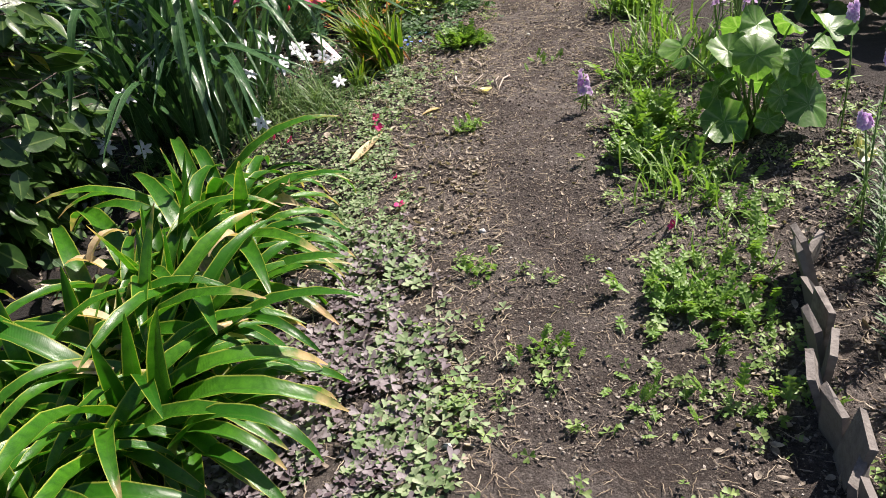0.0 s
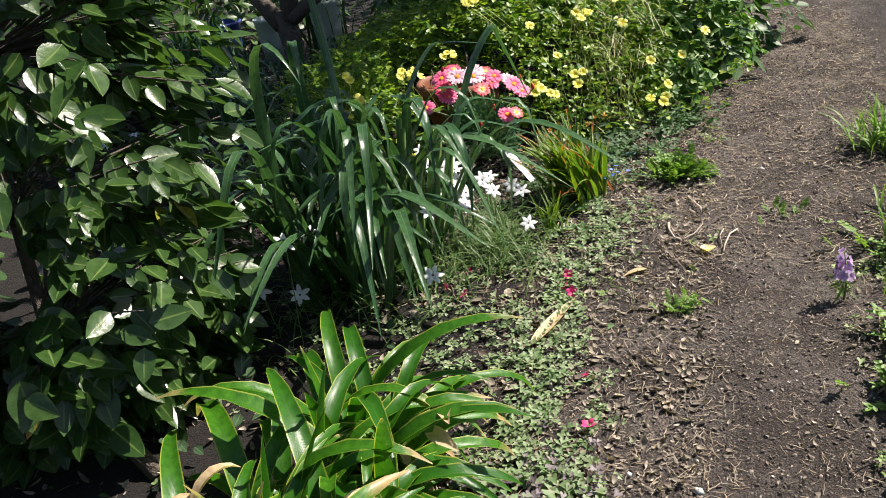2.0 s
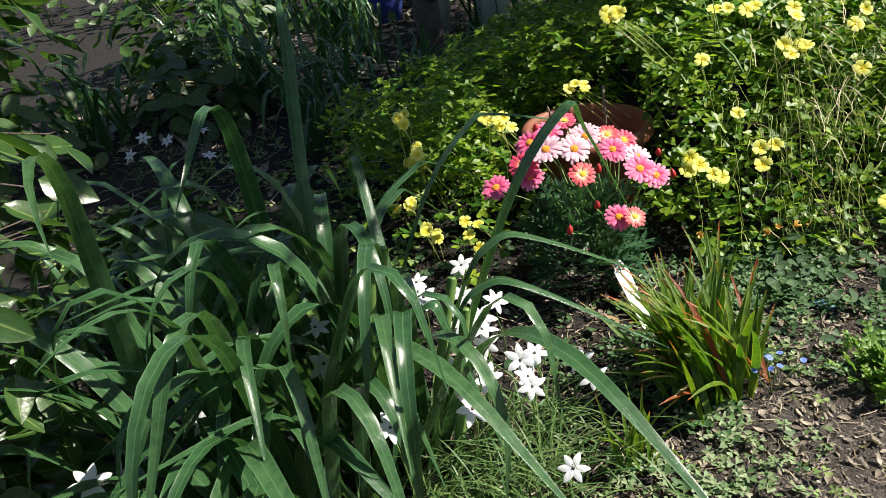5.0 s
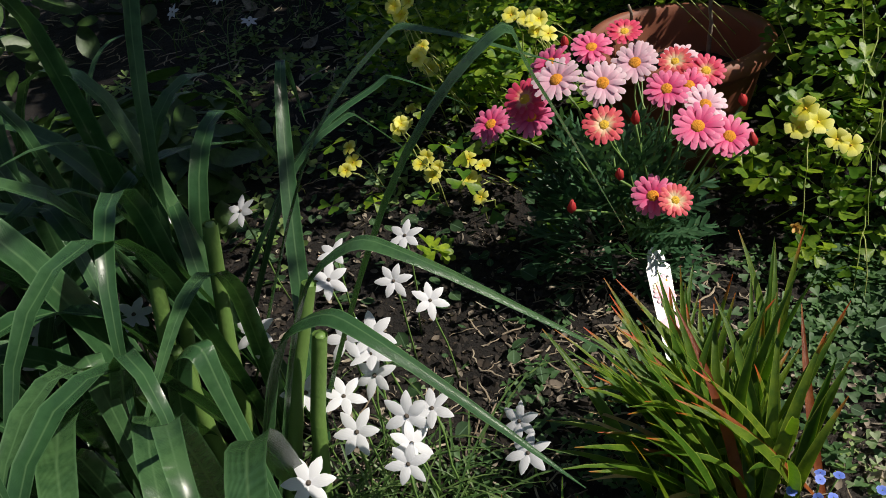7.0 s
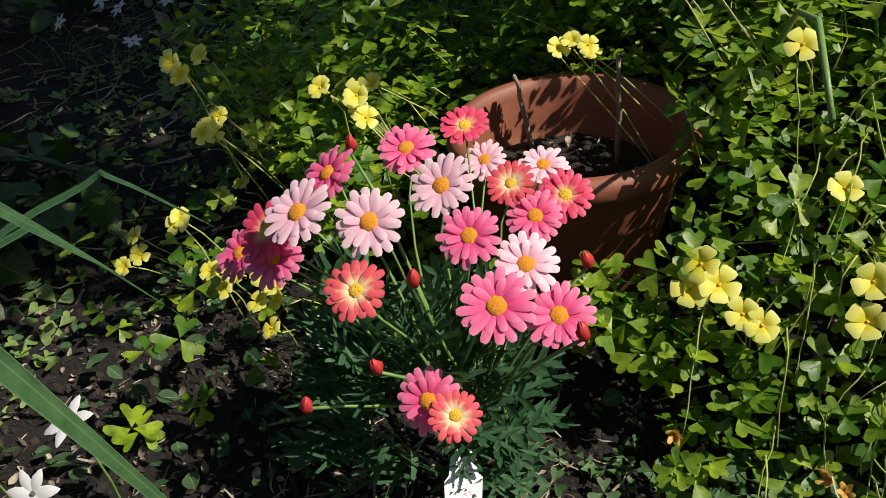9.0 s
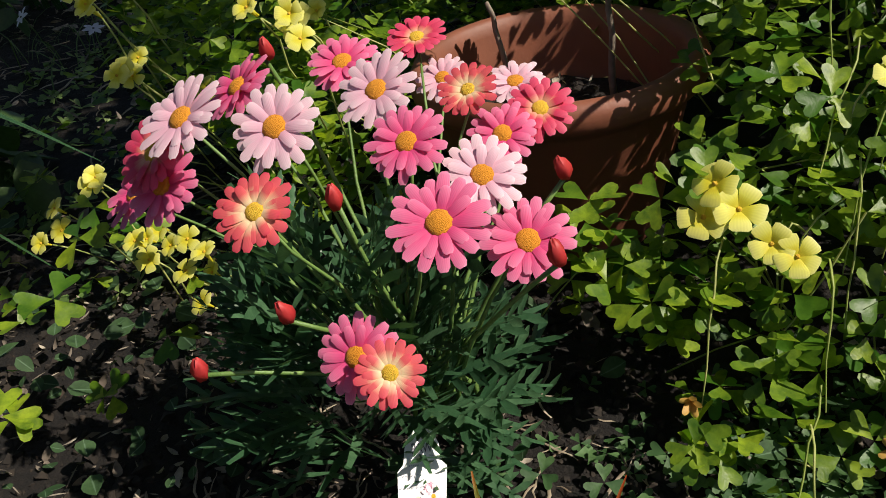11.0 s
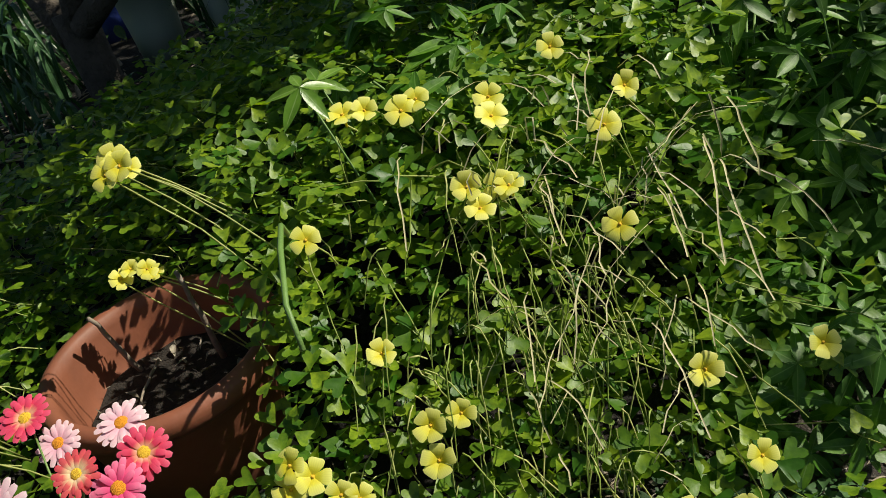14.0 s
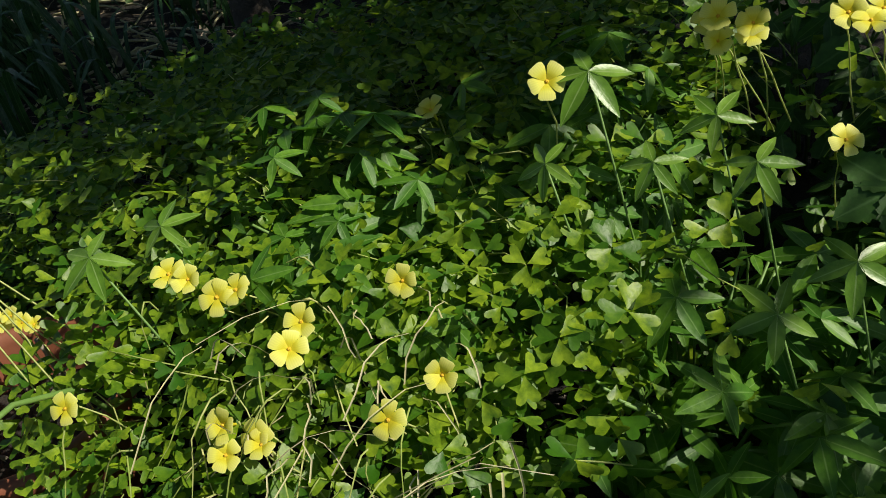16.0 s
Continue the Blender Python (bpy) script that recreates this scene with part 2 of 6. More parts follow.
TAG_PALE = plain("tag_print_pale", (0.8, 0.5, 0.58), (0.82, 0.6, 0.64), 0.4, 60)
TAG_YELLOW = plain("tag_print_yellow", (0.82, 0.72, 0.4), (0.8, 0.75, 0.55), 0.4, 60)
PLASTIC = plain("pale_green_plastic", (0.42, 0.5, 0.42), (0.5, 0.56, 0.5), 0.4, 6, 0.1)
BLUE_BAG = plain("blue_plastic", (0.03, 0.05, 0.25), (0.06, 0.1, 0.4), 0.35, 6, 0.4, 0.02)


# ---- mesh tools ----
class Shape:
    """Points, faces and a place across and along for each point."""

    def __init__(self):
        self.v, self.f, self.uv = [], [], []

    def add(self, pts, faces, uv=None):
        n = len(self.v)
        self.v += [tuple(p) for p in pts]
        self.uv += list(uv) if uv is not None else [(0.5, 0.5)] * len(pts)
        self.f += [tuple(i + n for i in face) for face in faces]
        return self

    def strip(self, pts, widths, sides, fold=0.0, ups=None):
        """A blade of three points across; fold lowers its middle."""
        n, v, uv = len(pts), [], []
        for i, (p, w, s) in enumerate(zip(pts, widths, sides)):
            p, s = Vector(p), Vector(s)
            ahead = Vector(pts[min(i + 1, n - 1)]) - Vector(pts[max(i - 1, 0)])
            up = s.cross(ahead).normalized() if ahead.length > 1e-9 else Vector((0, 0, 1))
            v += [p - s * w / 2, p - up * fold * w, p + s * w / 2]
            uv += [(0, i / (n - 1)), (0.5, i / (n - 1)), (1, i / (n - 1))]
        f = []
        for i in range(n - 1):
            a = 3 * i
            f += [(a, a + 1, a + 4, a + 3), (a + 1, a + 2, a + 5, a + 4)]
        return self.add(v, f, uv)

    def tube(self, pts, radii, sides=5, cap=True):
        pts = [Vector(p) for p in pts]
        n, v, uv, f = len(pts), [], [], []
        for i, (p, r) in enumerate(zip(pts, radii)):
            d = (pts[min(i + 1, n - 1)] - pts[max(i - 1, 0)]).normalized()
            a = d.orthogonal().normalized() if abs(d.z) < 0.99 else Vector((1, 0, 0))
            a = (Vector((0.31, 0.95, 0)) - d * d.dot(Vector((0.31, 0.95, 0)))).normalized() if abs(d.dot(Vector((0.31, 0.95, 0)))) < 0.95 else a
            b = d.cross(a)
            for k in range(sides):
                q = 2 * math.pi * k / sides
                v.append(p + r * (math.cos(q) * a + math.sin(q) * b))
                uv.append((k / sides, i / (n - 1)))
        for i in range(n - 1):
            for k in range(sides):
                l = (k + 1) % sides
                f.append((i * sides + k, i * sides + l, (i + 1) * sides + l, (i + 1) * sides + k))
        if cap:
            f += [tuple(range(sides - 1, -1, -1)), tuple((n - 1) * sides + k for k in range(sides))]
        return self.add(v, f, uv)

    def join(self, other, m=None):
        pts = [m @ Vector(p) for p in other.v] if m is not None else other.v
        return self.add(pts, other.f, other.uv)

    def data(self, name, mat, smooth=True):
        me = bpy.data.meshes.new(name)
        me.from_pydata(self.v, [], self.f)
        lay = me.uv_layers.new(name="UVMap")
        idx = np.empty(len(me.loops), dtype=np.int32)
        me.loops.foreach_get("vertex_index", idx)
        lay.data.foreach_set("uv", np.asarray(self.uv, dtype=np.float32)[idx].ravel())
        me.polygons.foreach_set("use_smooth", np.full(len(me.polygons), smooth))
        me.materials.append(mat)
        me.update()
        return me


def part(name, data, parent=None, label="", m=None, kind=""):
    ob = new(name, data)
    ob.parent = parent
    if m is not None:
        ob.matrix_basis = m
    return tagged(ob, label=label, kind=kind)


def thing(name, label, category, at=(0, 0, 0), group="", kind=""):
    ob = new(name)
    ob.empty_display_size = 0.1
    ob.location = at
    return tagged(ob, label, category, group, kind)


def scattered(shapes, places):
    """One joined shape from many copies: places are (number of the shape, pose)."""
    out, arrays = Shape(), [np.c_[np.array(s.v), np.ones(len(s.v))] for s in shapes]
    for k, m in places:
        s = shapes[k]
        out.add((arrays[k] @ np.array(m).T)[:, :3].tolist(), s.f, s.uv)
    return out


rng = random.Random(7)
U = rng.uniform


def facing(p, normal, turn=0.0, size=1.0):
    """A pose at p whose z axis points along normal."""
    q = Vector(normal).normalized().to_track_quat("Z", "Y")
    return Matrix.LocRotScale(Vector(p), q, (size, size, size)) @ Matrix.Rotation(turn, 4, "Z")


def arc(length, pitch, droop, n=9, sway=0.0, late=1.4):
    """A blade's middle line from the origin towards +y: pitch and droop in degrees."""
    p, out = Vector(), [Vector()]
    for i in range(n):
        a = radians(pitch - droop * ((i + 0.5) / n) ** late)
        p = p + Vector((sway * (i / n) / n, math.cos(a) / n, math.sin(a) / n)) * length
        out.append(p.copy())
    return out


def blade(length, width, pitch, droop, n=9, sway=0.0, fold=0.16, blunt=1.4, neck=0.7, late=1.4):
    pts = arc(length, pitch, droop, n, sway, late)
    ws = []
    for i in range(n + 1):
        s = i / n
        ws.append(width * (neck + (1 - neck) * min(1, s * 3)) * max(0.03, 1 - s**(3 * blunt)) ** 0.7 * (1 if s < 0.55 else 1 - 0.3 * (s - 0.55) / 0.45))
    return Shape().strip(pts, ws, [Vector((1, 0.0, 0.08 * math.sin(3 * i)))for i in range(n + 1)], fold)


def ovate(length, width, fold=0.12, curl=0.25, n=6, teeth=0.0):
    """A pointed leaf along +y, facing up."""
    pts, ws = [], []
    for i in range(n + 1):
        s = i / n
        pts.append((0, length * s, -curl * length * s * s))
        w = width * (math.sin(math.pi * s**0.8) ** 0.8 if 0 < s < 1 else 0.02)
        ws.append(max(w * (1 + (teeth if i % 2 else -teeth)), 0.0012))
    return Shape().strip(pts, ws, [Vector((1, 0, 0))] * (n + 1), fold)


def heart(length, cup=0.1):
    """One heart-shaped leaflet along +y, narrow at its foot, with two round lobes."""
    a, z = length, cup * length
    half = ((0.15, 0.28, 0.5), (0.34, 0.55, 0.9), (0.47, 0.78, 1.0), (0.47, 0.95, 0.8), (0.33, 1.06, 0.4), (0.16, 1.02, 0.1))
    pts = [(0, 0, 0), (0, 0.48 * a, -0.2 * z), (0, 0.84 * a, -0.2 * z)]
    uv = [(0.5, 0), (0.5, 0.48), (0.5, 0.84)]
    for side in (1, -1):
        pts += [(side * x * a, y * a, k * z) for x, y, k in half]
        uv += [(0.5 + side * x, y * 0.95) for x, y, k in half]
    f = [(0, 3, 1), (1, 3, 4), (1, 4, 5, 6), (1, 6, 7, 8), (1, 8, 2), (0, 1, 9), (1, 10, 9), (1, 12, 11, 10), (1, 14, 13, 12), (1, 2, 14)]
    return Shape().add(pts, f, uv)


def trefoil(size, droop=0.2):
    s = Shape()
    for k in range(3):
        s.join(heart(size), Matrix.Rotation(2 * math.pi * k / 3 + 0.1 * k, 4, "Z") @ Matrix.Rotation(-droop + 0.12 * k, 4, "X") @ Matrix.Translation((0, 0.03 * size, 0)))
    return s


def palmate(size, n=5):
    s = Shape()
    for k in range(n):
        a = (k - (n - 1) / 2) * (1.15 if n == 5 else 1.25)
        l = size * (1.0 - 0.09 * abs(k - (n - 1) / 2))
        s.join(ovate(l, 0.33 * l, 0.16, 0.22, 6), Matrix.Rotation(a, 4, "Z") @ Matrix.Rotation(-0.2, 4, "X"))
    return s


def feather(length, n=7):
    """A finely cut leaf along +y."""
    s = Shape().strip([(0, 0, 0), (0, length * 0.5, 0.02 * length), (0, length, -0.1 * length)], [0.022, 0.034, 0.014], [Vector((1, 0, 0))] * 3)
    s.v = [(x * length * 3, y, z) for x, y, z in s.v]
    for i in range(n):
        t = 0.25 + 0.7 * i / n
        for side in (-1, 1):
            l = length * 0.36 * (1 - 0.5 * abs(t - 0.5))
            d = Matrix.Translation((0, t * length, 0)) @ Matrix.Rotation(-side * radians(48), 4, "Z") @ Matrix.Rotation(U(-0.1, 0.3), 4, "X")
            s.join(Shape().strip([(0, 0, 0), (0, l * 0.6, 0), (0, l, 0)], [0.15 * l, 0.32 * l, 0.05 * l], [Vector((1, 0, 0))] * 3, 0.1), d)
    return s


def petals(n, length, width, lift, inner=0.0, cup=0.1, seed=0, notch=0.12, form=(0.42, 0.85, 1.0, 0.72, 0.3)):
    """A ring of petals round the z axis."""
    r, s = random.Random(seed), Shape()
    for k in range(n):
        l, a = length * r.uniform(0.9, 1.05), lift + r.uniform(-0.09, 0.09)
        pts = [(0, inner + l * q, l * cup * (q - q * q * 1.6)) for q in (0, 0.3, 0.62, 0.9, 1.0)]
        piece = Shape().strip(pts, [width * q for q in form], [Vector((1, 0, 0))] * 5, -notch)
        s.join(piece, Matrix.Rotation(2 * math.pi * (k + r.uniform(-0.12, 0.12)) / n, 4, "Z") @ Matrix.Rotation(a, 4, "X"))
    return s


def dome(radius, height, rings=4, n=14):
    v, f, uv = [(0, 0, height)], [], [(0.5, 1)]
    for i in range(1, rings + 1):
        a = math.pi / 2 * i / rings
        for k in range(n):
            q = 2 * math.pi * k / n
            v.append((radius * math.sin(a) * math.cos(q), radius * math.sin(a) * math.sin(q), height * math.cos(a)))
            uv.append((k / n, 1 - i / rings))
    for k in range(n):
        f.append((0, 1 + k, 1 + (k + 1) % n))
    for i in range(rings - 1):
        for k in range(n):
            a, b = 1 + i * n + k, 1 + i * n + (k + 1) % n
            f.append((a, a + n, b + n, b))
    return Shape().add(v, f, uv)


def lathe(profile, n=40):
    v, f, uv = [], [], []
    for i, (r, z) in enumerate(profile):
        for k in range(n):
            q = 2 * math.pi * k / n
            v.append((r * math.cos(q), r * math.sin(q), z))
            uv.append((k / n, i / len(profile)))
    for i in range(len(profile) - 1):
        for k in range(n):
            l = (k + 1) % n
            f.append((i * n + k, i * n + l, (i + 1) * n + l, (i + 1) * n + k))
    return Shape().add(v, f, uv)


def bent(a, b, sag=0.0, n=6, wob=0.0):
    a, b = Vector(a), Vector(b)
    out = []
    for i in range(n + 1):
        s = i / n
        p = a.lerp(b, s) + Vector((U(-wob, wob), U(-wob, wob), sag * 4 * s * (1 - s)))
        out.append(p)
    return out


def heap(x, y):
    """Height of the bank of oxalis above the soil."""
    s = -0.577 * (x + 0.8) + 0.816 * (y - 4.4)
    h = float(np.interp(s, (-0.25, -0.05, 0.1, 0.26, 0.4, 0.55, 0.7, 1.2), (0, 0.15, 0.33, 0.52, 0.63, 0.71, 0.75, 0.8)))
    return h * float(np.interp(x, (-2.1, -1.1), (0.72, 1.0)))


def rough_ground(x, y):
    h = 0.012 * noise.noise((x * 2.3, y * 2.3, 0)) + 0.008 * noise.noise((x * 9, y * 9, 3)) + 0.005 * noise.noise((x * 31, y * 31, 5))
    return h


# ---- the ground ----
def build_ground():
    far = [0.12, 0.2, 0.35, 0.6, 1.0, 1.8, 3, 5, 9, 16, 30, 60, 110, 200]
    xs = np.concatenate([[-5 - f for f in far[::-1]], np.arange(-5, 2.6, 0.035), [2.6 + f for f in far]])
    ys = np.concatenate([[-1 - f for f in far[::-1]], np.arange(-1, 9.0, 0.035), [9.0 + f for f in far]])
    v = [(x, y, rough_ground(x, y) if -5.2 < x < 2.8 and -1.2 < y < 9.3 else 0.0) for y in ys for x in xs]
    w = len(xs)
    f = [(j * w + i, j * w + i + 1, (j + 1) * w + i + 1, (j + 1) * w + i) for j in range(len(ys) - 1) for i in range(w - 1)]
    s = Shape()
    s.v, s.f, s.uv = v, f, [(0.5, 0.5)] * len(v)
    tagged(new("ground", s.data("ground", SOIL)), "dark brown garden soil with a trodden bare path", "ground", kind="structure")


build_ground()


def path_left(y):
    return float(np.interp(y, (0.5, 1.8, 2.7, 3.4, 4.2, 4.8, 6.0), (0.16, -0.06, -0.16, -0.12, 0.02, 0.2, 0.5)))


def path_right(y):
    return float(np.interp(y, (0.5, 1.5, 2.4, 3.2, 4.5, 7.0), (0.6, 0.62, 0.62, 0.72, 0.95, 1.2)))


def pebble(seed):
    r = random.Random(seed)
    s = Shape()
    v = [(math.cos(a) * r.uniform(0.6, 1), math.sin(a) * r.uniform(0.6, 1), r.uniform(-0.1, 0.25)) for a in (0, 1.2, 2.5, 3.7, 5)]
    v += [(r.uniform(-0.3, 0.3), r.uniform(-0.3, 0.3), r.uniform(0.5, 0.8)), (0, 0, -0.4)]
    return s.add(v, [(i, (i + 1) % 5, 5) for i in range(5)] + [((i + 1) % 5, i, 6) for i in range(5)])


def ground_cover():
    stones = [pebble(k) for k in range(6)]

    def crumbs(n, x0, x1, y0, y1, lo, hi, power):
        out = []
        while len(out) < n:
            y = y0 + (y1 - y0) * rng.random() ** 1.3
            x = U(x0, x1)
            if x > 1.65 + 0.5 * noise.noise((x * 2, y * 2, 4)) or y < 0.55 + 0.5 * noise.noise((x * 2, y * 2, 6)):
                continue
            if noise.noise((x * 3.1, y * 3.1, 7)) + 0.6 * noise.noise((x * 11, y * 11, 9)) < U(-0.9, 0.45):
                continue
            size = lo + hi * rng.random() ** power
            out.append((rng.randrange(6), Matrix.LocRotScale(Vector((x, y, rough_ground(x, y))), Euler((U(-1, 1), U(-1, 1), U(0, 6))), (size * U(0.8, 1.3), size, size))))
        return out

    tagged(new("grit", scattered(stones, crumbs(56000, -0.75, 1.3, 0.3, 6.5, 0.0018, 0.0095, 5)).data("grit", GRIT, False)), "scattered grit and crumbs of dark soil", "grit", kind="stuff")
    tagged(new("bed_crumbs", scattered(stones, crumbs(9000, 1.15, 2.2, 0.3, 3.6, 0.003, 0.016, 4)).data("bed_crumbs", GRIT, False)), "crumbs of brown soil in the flower bed", "soil", kind="stuff")
    # humus crumbs, near black to stand in for shade on this bed
    tagged(new("humus_crumbs", scattered(stones, crumbs(15000, -2.2, -0.45, 3.1, 4.7, 0.003, 0.016, 3.5)).data("humus_crumbs", HUMUS, False)), "moist crumbs of garden humus, coloured darker for the shade there", "soil", kind="stuff")
    tagged(new("pale_grit", scattered(stones, crumbs(15000, -0.5, 1.2, 0.3, 6.0, 0.0014, 0.007, 5)).data("pale_grit", GRIT_PALE, False)), "tiny pale specks of stone on the soil", "grit", kind="stuff")
    for at, size in (((0.1, 1.75), 0.022), ((0.72, 2.35), 0.02), ((0.51, 1.45), 0.012), ((-0.08, 1.79), 0.013), ((0.06, 1.05), 0.014), ((0.03, 0.72), 0.024), ((0.34, 3.97), 0.02), ((0.3, 2.2), 0.01), ((0.25, 1.2), 0.009)):
        m = Matrix.LocRotScale(Vector((*at, 0.006)), Euler((0, 0, U(0, 6))), (size, size * 0.8, size * 0.7))
        tagged(part("stone", stones[rng.randrange(6)].data("stone", STONE), m=m), "small pale stone lying on the bare soil", "stone", "stones on the path")
    # dry leaves, chips and straw bits
    chips = [ovate(1, 0.55, 0.3, U(-0.5, 0.5), 4) for _ in range(4)] + [ovate(1, 0.12, 0.1, 0.1, 3) for _ in range(3)] + [ovate(1, 0.3, -0.3, -0.4, 4)]
    places = []

    def drop(n, x0, x1, y0, y1, lo, hi):
        for _ in range(n):
            x, y = U(x0, x1), U(y0, y1)
            size = U(lo, hi)
            if x > 1.65 + 0.5 * noise.noise((x * 2, y * 2, 4)) or y < 0.55 + 0.5 * noise.noise((x * 2, y * 2, 6)):
                continue
            places.append((rng.randrange(8), Matrix.LocRotScale(Vector((x, y, rough_ground(x, y) + 0.004 + 0.1 * size)), Euler((U(-0.5, 0.5), U(-0.5, 0.5), U(0, 6.3))), (size, size, size))))

    drop(4200, -0.6, 0.1, 1.7, 4.9, 0.007, 0.038)
    drop(5200, -0.05, 1.1, 3.0, 7.0, 0.006, 0.022)
    drop(2600, -0.1, 0.9, 0.4, 2.9, 0.005, 0.017)
    drop(900, 0.1, 1.2, 3.6, 8.5, 0.008, 0.03)
    drop(250, -0.1, 0.95, 0.4, 2.6, 0.008, 0.022)
    drop(900, 0.55, 1.3, 0.4, 3.2, 0.006, 0.04)
    drop(1100, 1.0, 2.1, 0.4, 3.5, 0.01, 0.045)
    drop(1500, -2.6, -0.5, 0.6, 3.4, 0.012, 0.06)
    drop(900, -0.75, 0.2, 0.4, 2.2, 0.006, 0.03)
    drop(700, -3.6, -0.6, 3.2, 5.6, 0.012, 0.05)
    drop(1000, -1.9, -0.65, 3.2, 4.1, 0.006, 0.028)
    drop(900, -5.4, -2.2, 4.2, 8.5, 0.03, 0.12)
    tagged(new("leaf_litter", scattered(chips, places).data("leaf_litter", LITTER)), "dry brown leaf litter and chips on the soil", "leaf litter", kind="stuff")
    places.clear()
    for n, x0, x1, y0, y1, lo, hi in ((1400, -0.7, 0.2, 0.4, 2.0, 0.015, 0.06), (1900, -0.6, 0.15, 1.8, 4.9, 0.012, 0.06), (3800, 0.0, 1.1, 3.0, 7.5, 0.015, 0.07), (1500, 0.0, 0.7, 0.4, 3.2, 0.01, 0.045), (700, 0.6, 1.3, 0.4, 3.4, 0.012, 0.06), (700, -1.2, -0.5, 2.6, 4.3, 0.03, 0.1), (900, -5.2, -2.0, 3.4, 7.0, 0.05, 0.16)):
        for _ in range(n):
            x, y, size = U(x0, x1), U(y0, y1), U(lo, hi)
            places.append((rng.randrange(4), Matrix.LocRotScale(Vector((x, y, rough_ground(x, y) + 0.004)), Euler((U(-0.12, 0.25), U(-0.3, 0.3), U(0, 6.3))), (size, size, size))))
    fibres = []
    for k in range(4):
        line = [Vector((0.12 * noise.noise((k * 3.1, i * 0.5, 0)), i / 6, 0.06 * noise.noise((k, i * 0.6, 4)))) for i in range(7)]
        fibres.append(Shape().strip(line, [0.04, 0.055, 0.06, 0.055, 0.05, 0.04, 0.02], [Vector((1, 0, 0))] * 7, -0.4))
    tagged(new("dry_fibre_litter", scattered(fibres, places).data("dry_fibre_litter", FIBRE)), "thin dry straw bits and rootlets strewn on the soil", "leaf litter", kind="stuff")
    # low clover mats
    tre = [trefoil(0.017, 0.1), trefoil(0.017, -0.15), trefoil(0.015, 0.3), Shape().join(heart(0.02), None)]

    def mat_of(n, spots, lo=0.7, hi=1.5):
        out = []
        for _ in range(n):
            cx, cy, sx, sy = spots[rng.randrange(len(spots))]
            x, y = rng.gauss(cx, sx), rng.gauss(cy, sy)
            into = min(x - path_left(y) + 0.14, path_right(y) - x)
            if into > 0 and rng.random() < min(0.97, 0.3 + into * 4):
                continue
            if noise.noise((x * 6, y * 6, 2)) + 0.5 * noise.noise((x * 17, y * 17, 2)) < U(-0.35, 0.15):
                continue
            if math.hypot(x + 0.28, y - 3.7) < 0.12:
                continue
            size = U(lo, hi) * (1.25 if y < 1.7 else 0.9)
            h = rough_ground(x, y) + U(0.006, 0.035)
            out.append((rng.randrange(4), facing((x, y, h), (U(-0.45, 0.45), U(-0.45, 0.45), 1), U(0, 6.3), size)))
        return out

    green = mat_of(5200, [(-0.12, 0.75, 0.16, 0.25), (-0.22, 1.5, 0.12, 0.3), (-0.4, 2.5, 0.18, 0.3), (-0.55, 3.0, 0.25, 0.25), (-0.28, 3.4, 0.14, 0.3), (-0.9, 2.4, 0.3, 0.3), (-0.35, 2.0, 0.12, 0.3), (0.04, 1.0, 0.1, 0.3)])
    tagged(new("clover_mat", scattered(tre, green).data("clover_mat", CLOVER)), "low pale green clover creeping over the soil beside the path", "clover", kind="stuff")
    dark = mat_of(3300, [(-0.3, 0.85, 0.16, 0.22), (-0.45, 0.6, 0.2, 0.2), (-0.3, 1.3, 0.12, 0.25)])
    tagged(new("purple_clover_mat", scattered(tre, dark).data("purple_clover_mat", CLOVER_DARK)), "purplish grey clover carpet beside the agapanthus", "clover", kind="stuff")
    # broad low leaves in shade
    hearts = [ovate(0.06, 0.05, 0.12, 0.15, 5), ovate(0.075, 0.055, 0.15, 0.3, 5)]
    low = []
    for _ in range(850):
        k = rng.random()
        if k < 0.2:
            x, y = rng.gauss(-0.5, 0.2), rng.gauss(4.22, 0.2)
        elif k < 0.32:
            x, y = rng.gauss(-0.15, 0.25), rng.gauss(4.65, 0.2)
        elif k < 0.82:
            x, y = U(-2.6, -0.9), U(3.4, 4.6)
        else:
            x, y = U(-2.5, -0.95), U(0.9, 2.7)
        if x > path_left(y) - 0.02 or (x > -0.42 and y < 3.95) or (math.hypot(x + 0.85, y - 4.12) < 0.36 and rng.random() < 0.85):
            continue
        low.append((rng.randrange(2), facing((x, y, U(0.015, 0.09)), (U(-0.6, 0.6), U(-0.6, 0.6), 1), U(0, 6.3), U(0.3, 0.75))))
    tagged(new("low_leaves", scattered(hearts, low).data("low_leaves", GREY_LEAF)), "dull blue-green heart-shaped leaves low on the soil", "ground cover", kind="stuff")
    bits = []
    for _ in range(7000):
        k = rng.random()
        x, y = (U(0.55, 1.7), U(0.5, 3.4)) if k < 0.55 else (U(-0.15, 0.5), U(0.5, 1.6)) if k < 0.7 else (U(-0.5, 0.15), U(2.6, 4.6)) if k < 0.85 else (U(-3.6, -1.7), U(3.2, 5.6))
        if noise.noise((x * 5, y * 5, 12)) + 0.5 * noise.noise((x * 14, y * 14, 12)) < (0.12 if k < 0.55 else 0.3 if k < 0.85 else -0.1):
            continue
        bits.append((rng.randrange(4), facing((x, y, rough_ground(x, y) + U(0.004, 0.03)), (U(-0.7, 0.7), U(-0.7, 0.7), 1), U(0, 6.3), U(0.5, 1.3) if k < 0.85 else U(1.2, 2.6))))
    tagged(new("small_weeds", scattered(tre, bits).data("small_weeds", GREEN_BIT)), "tiny fresh green seedlings sprinkled over the soil", "weed", kind="stuff")
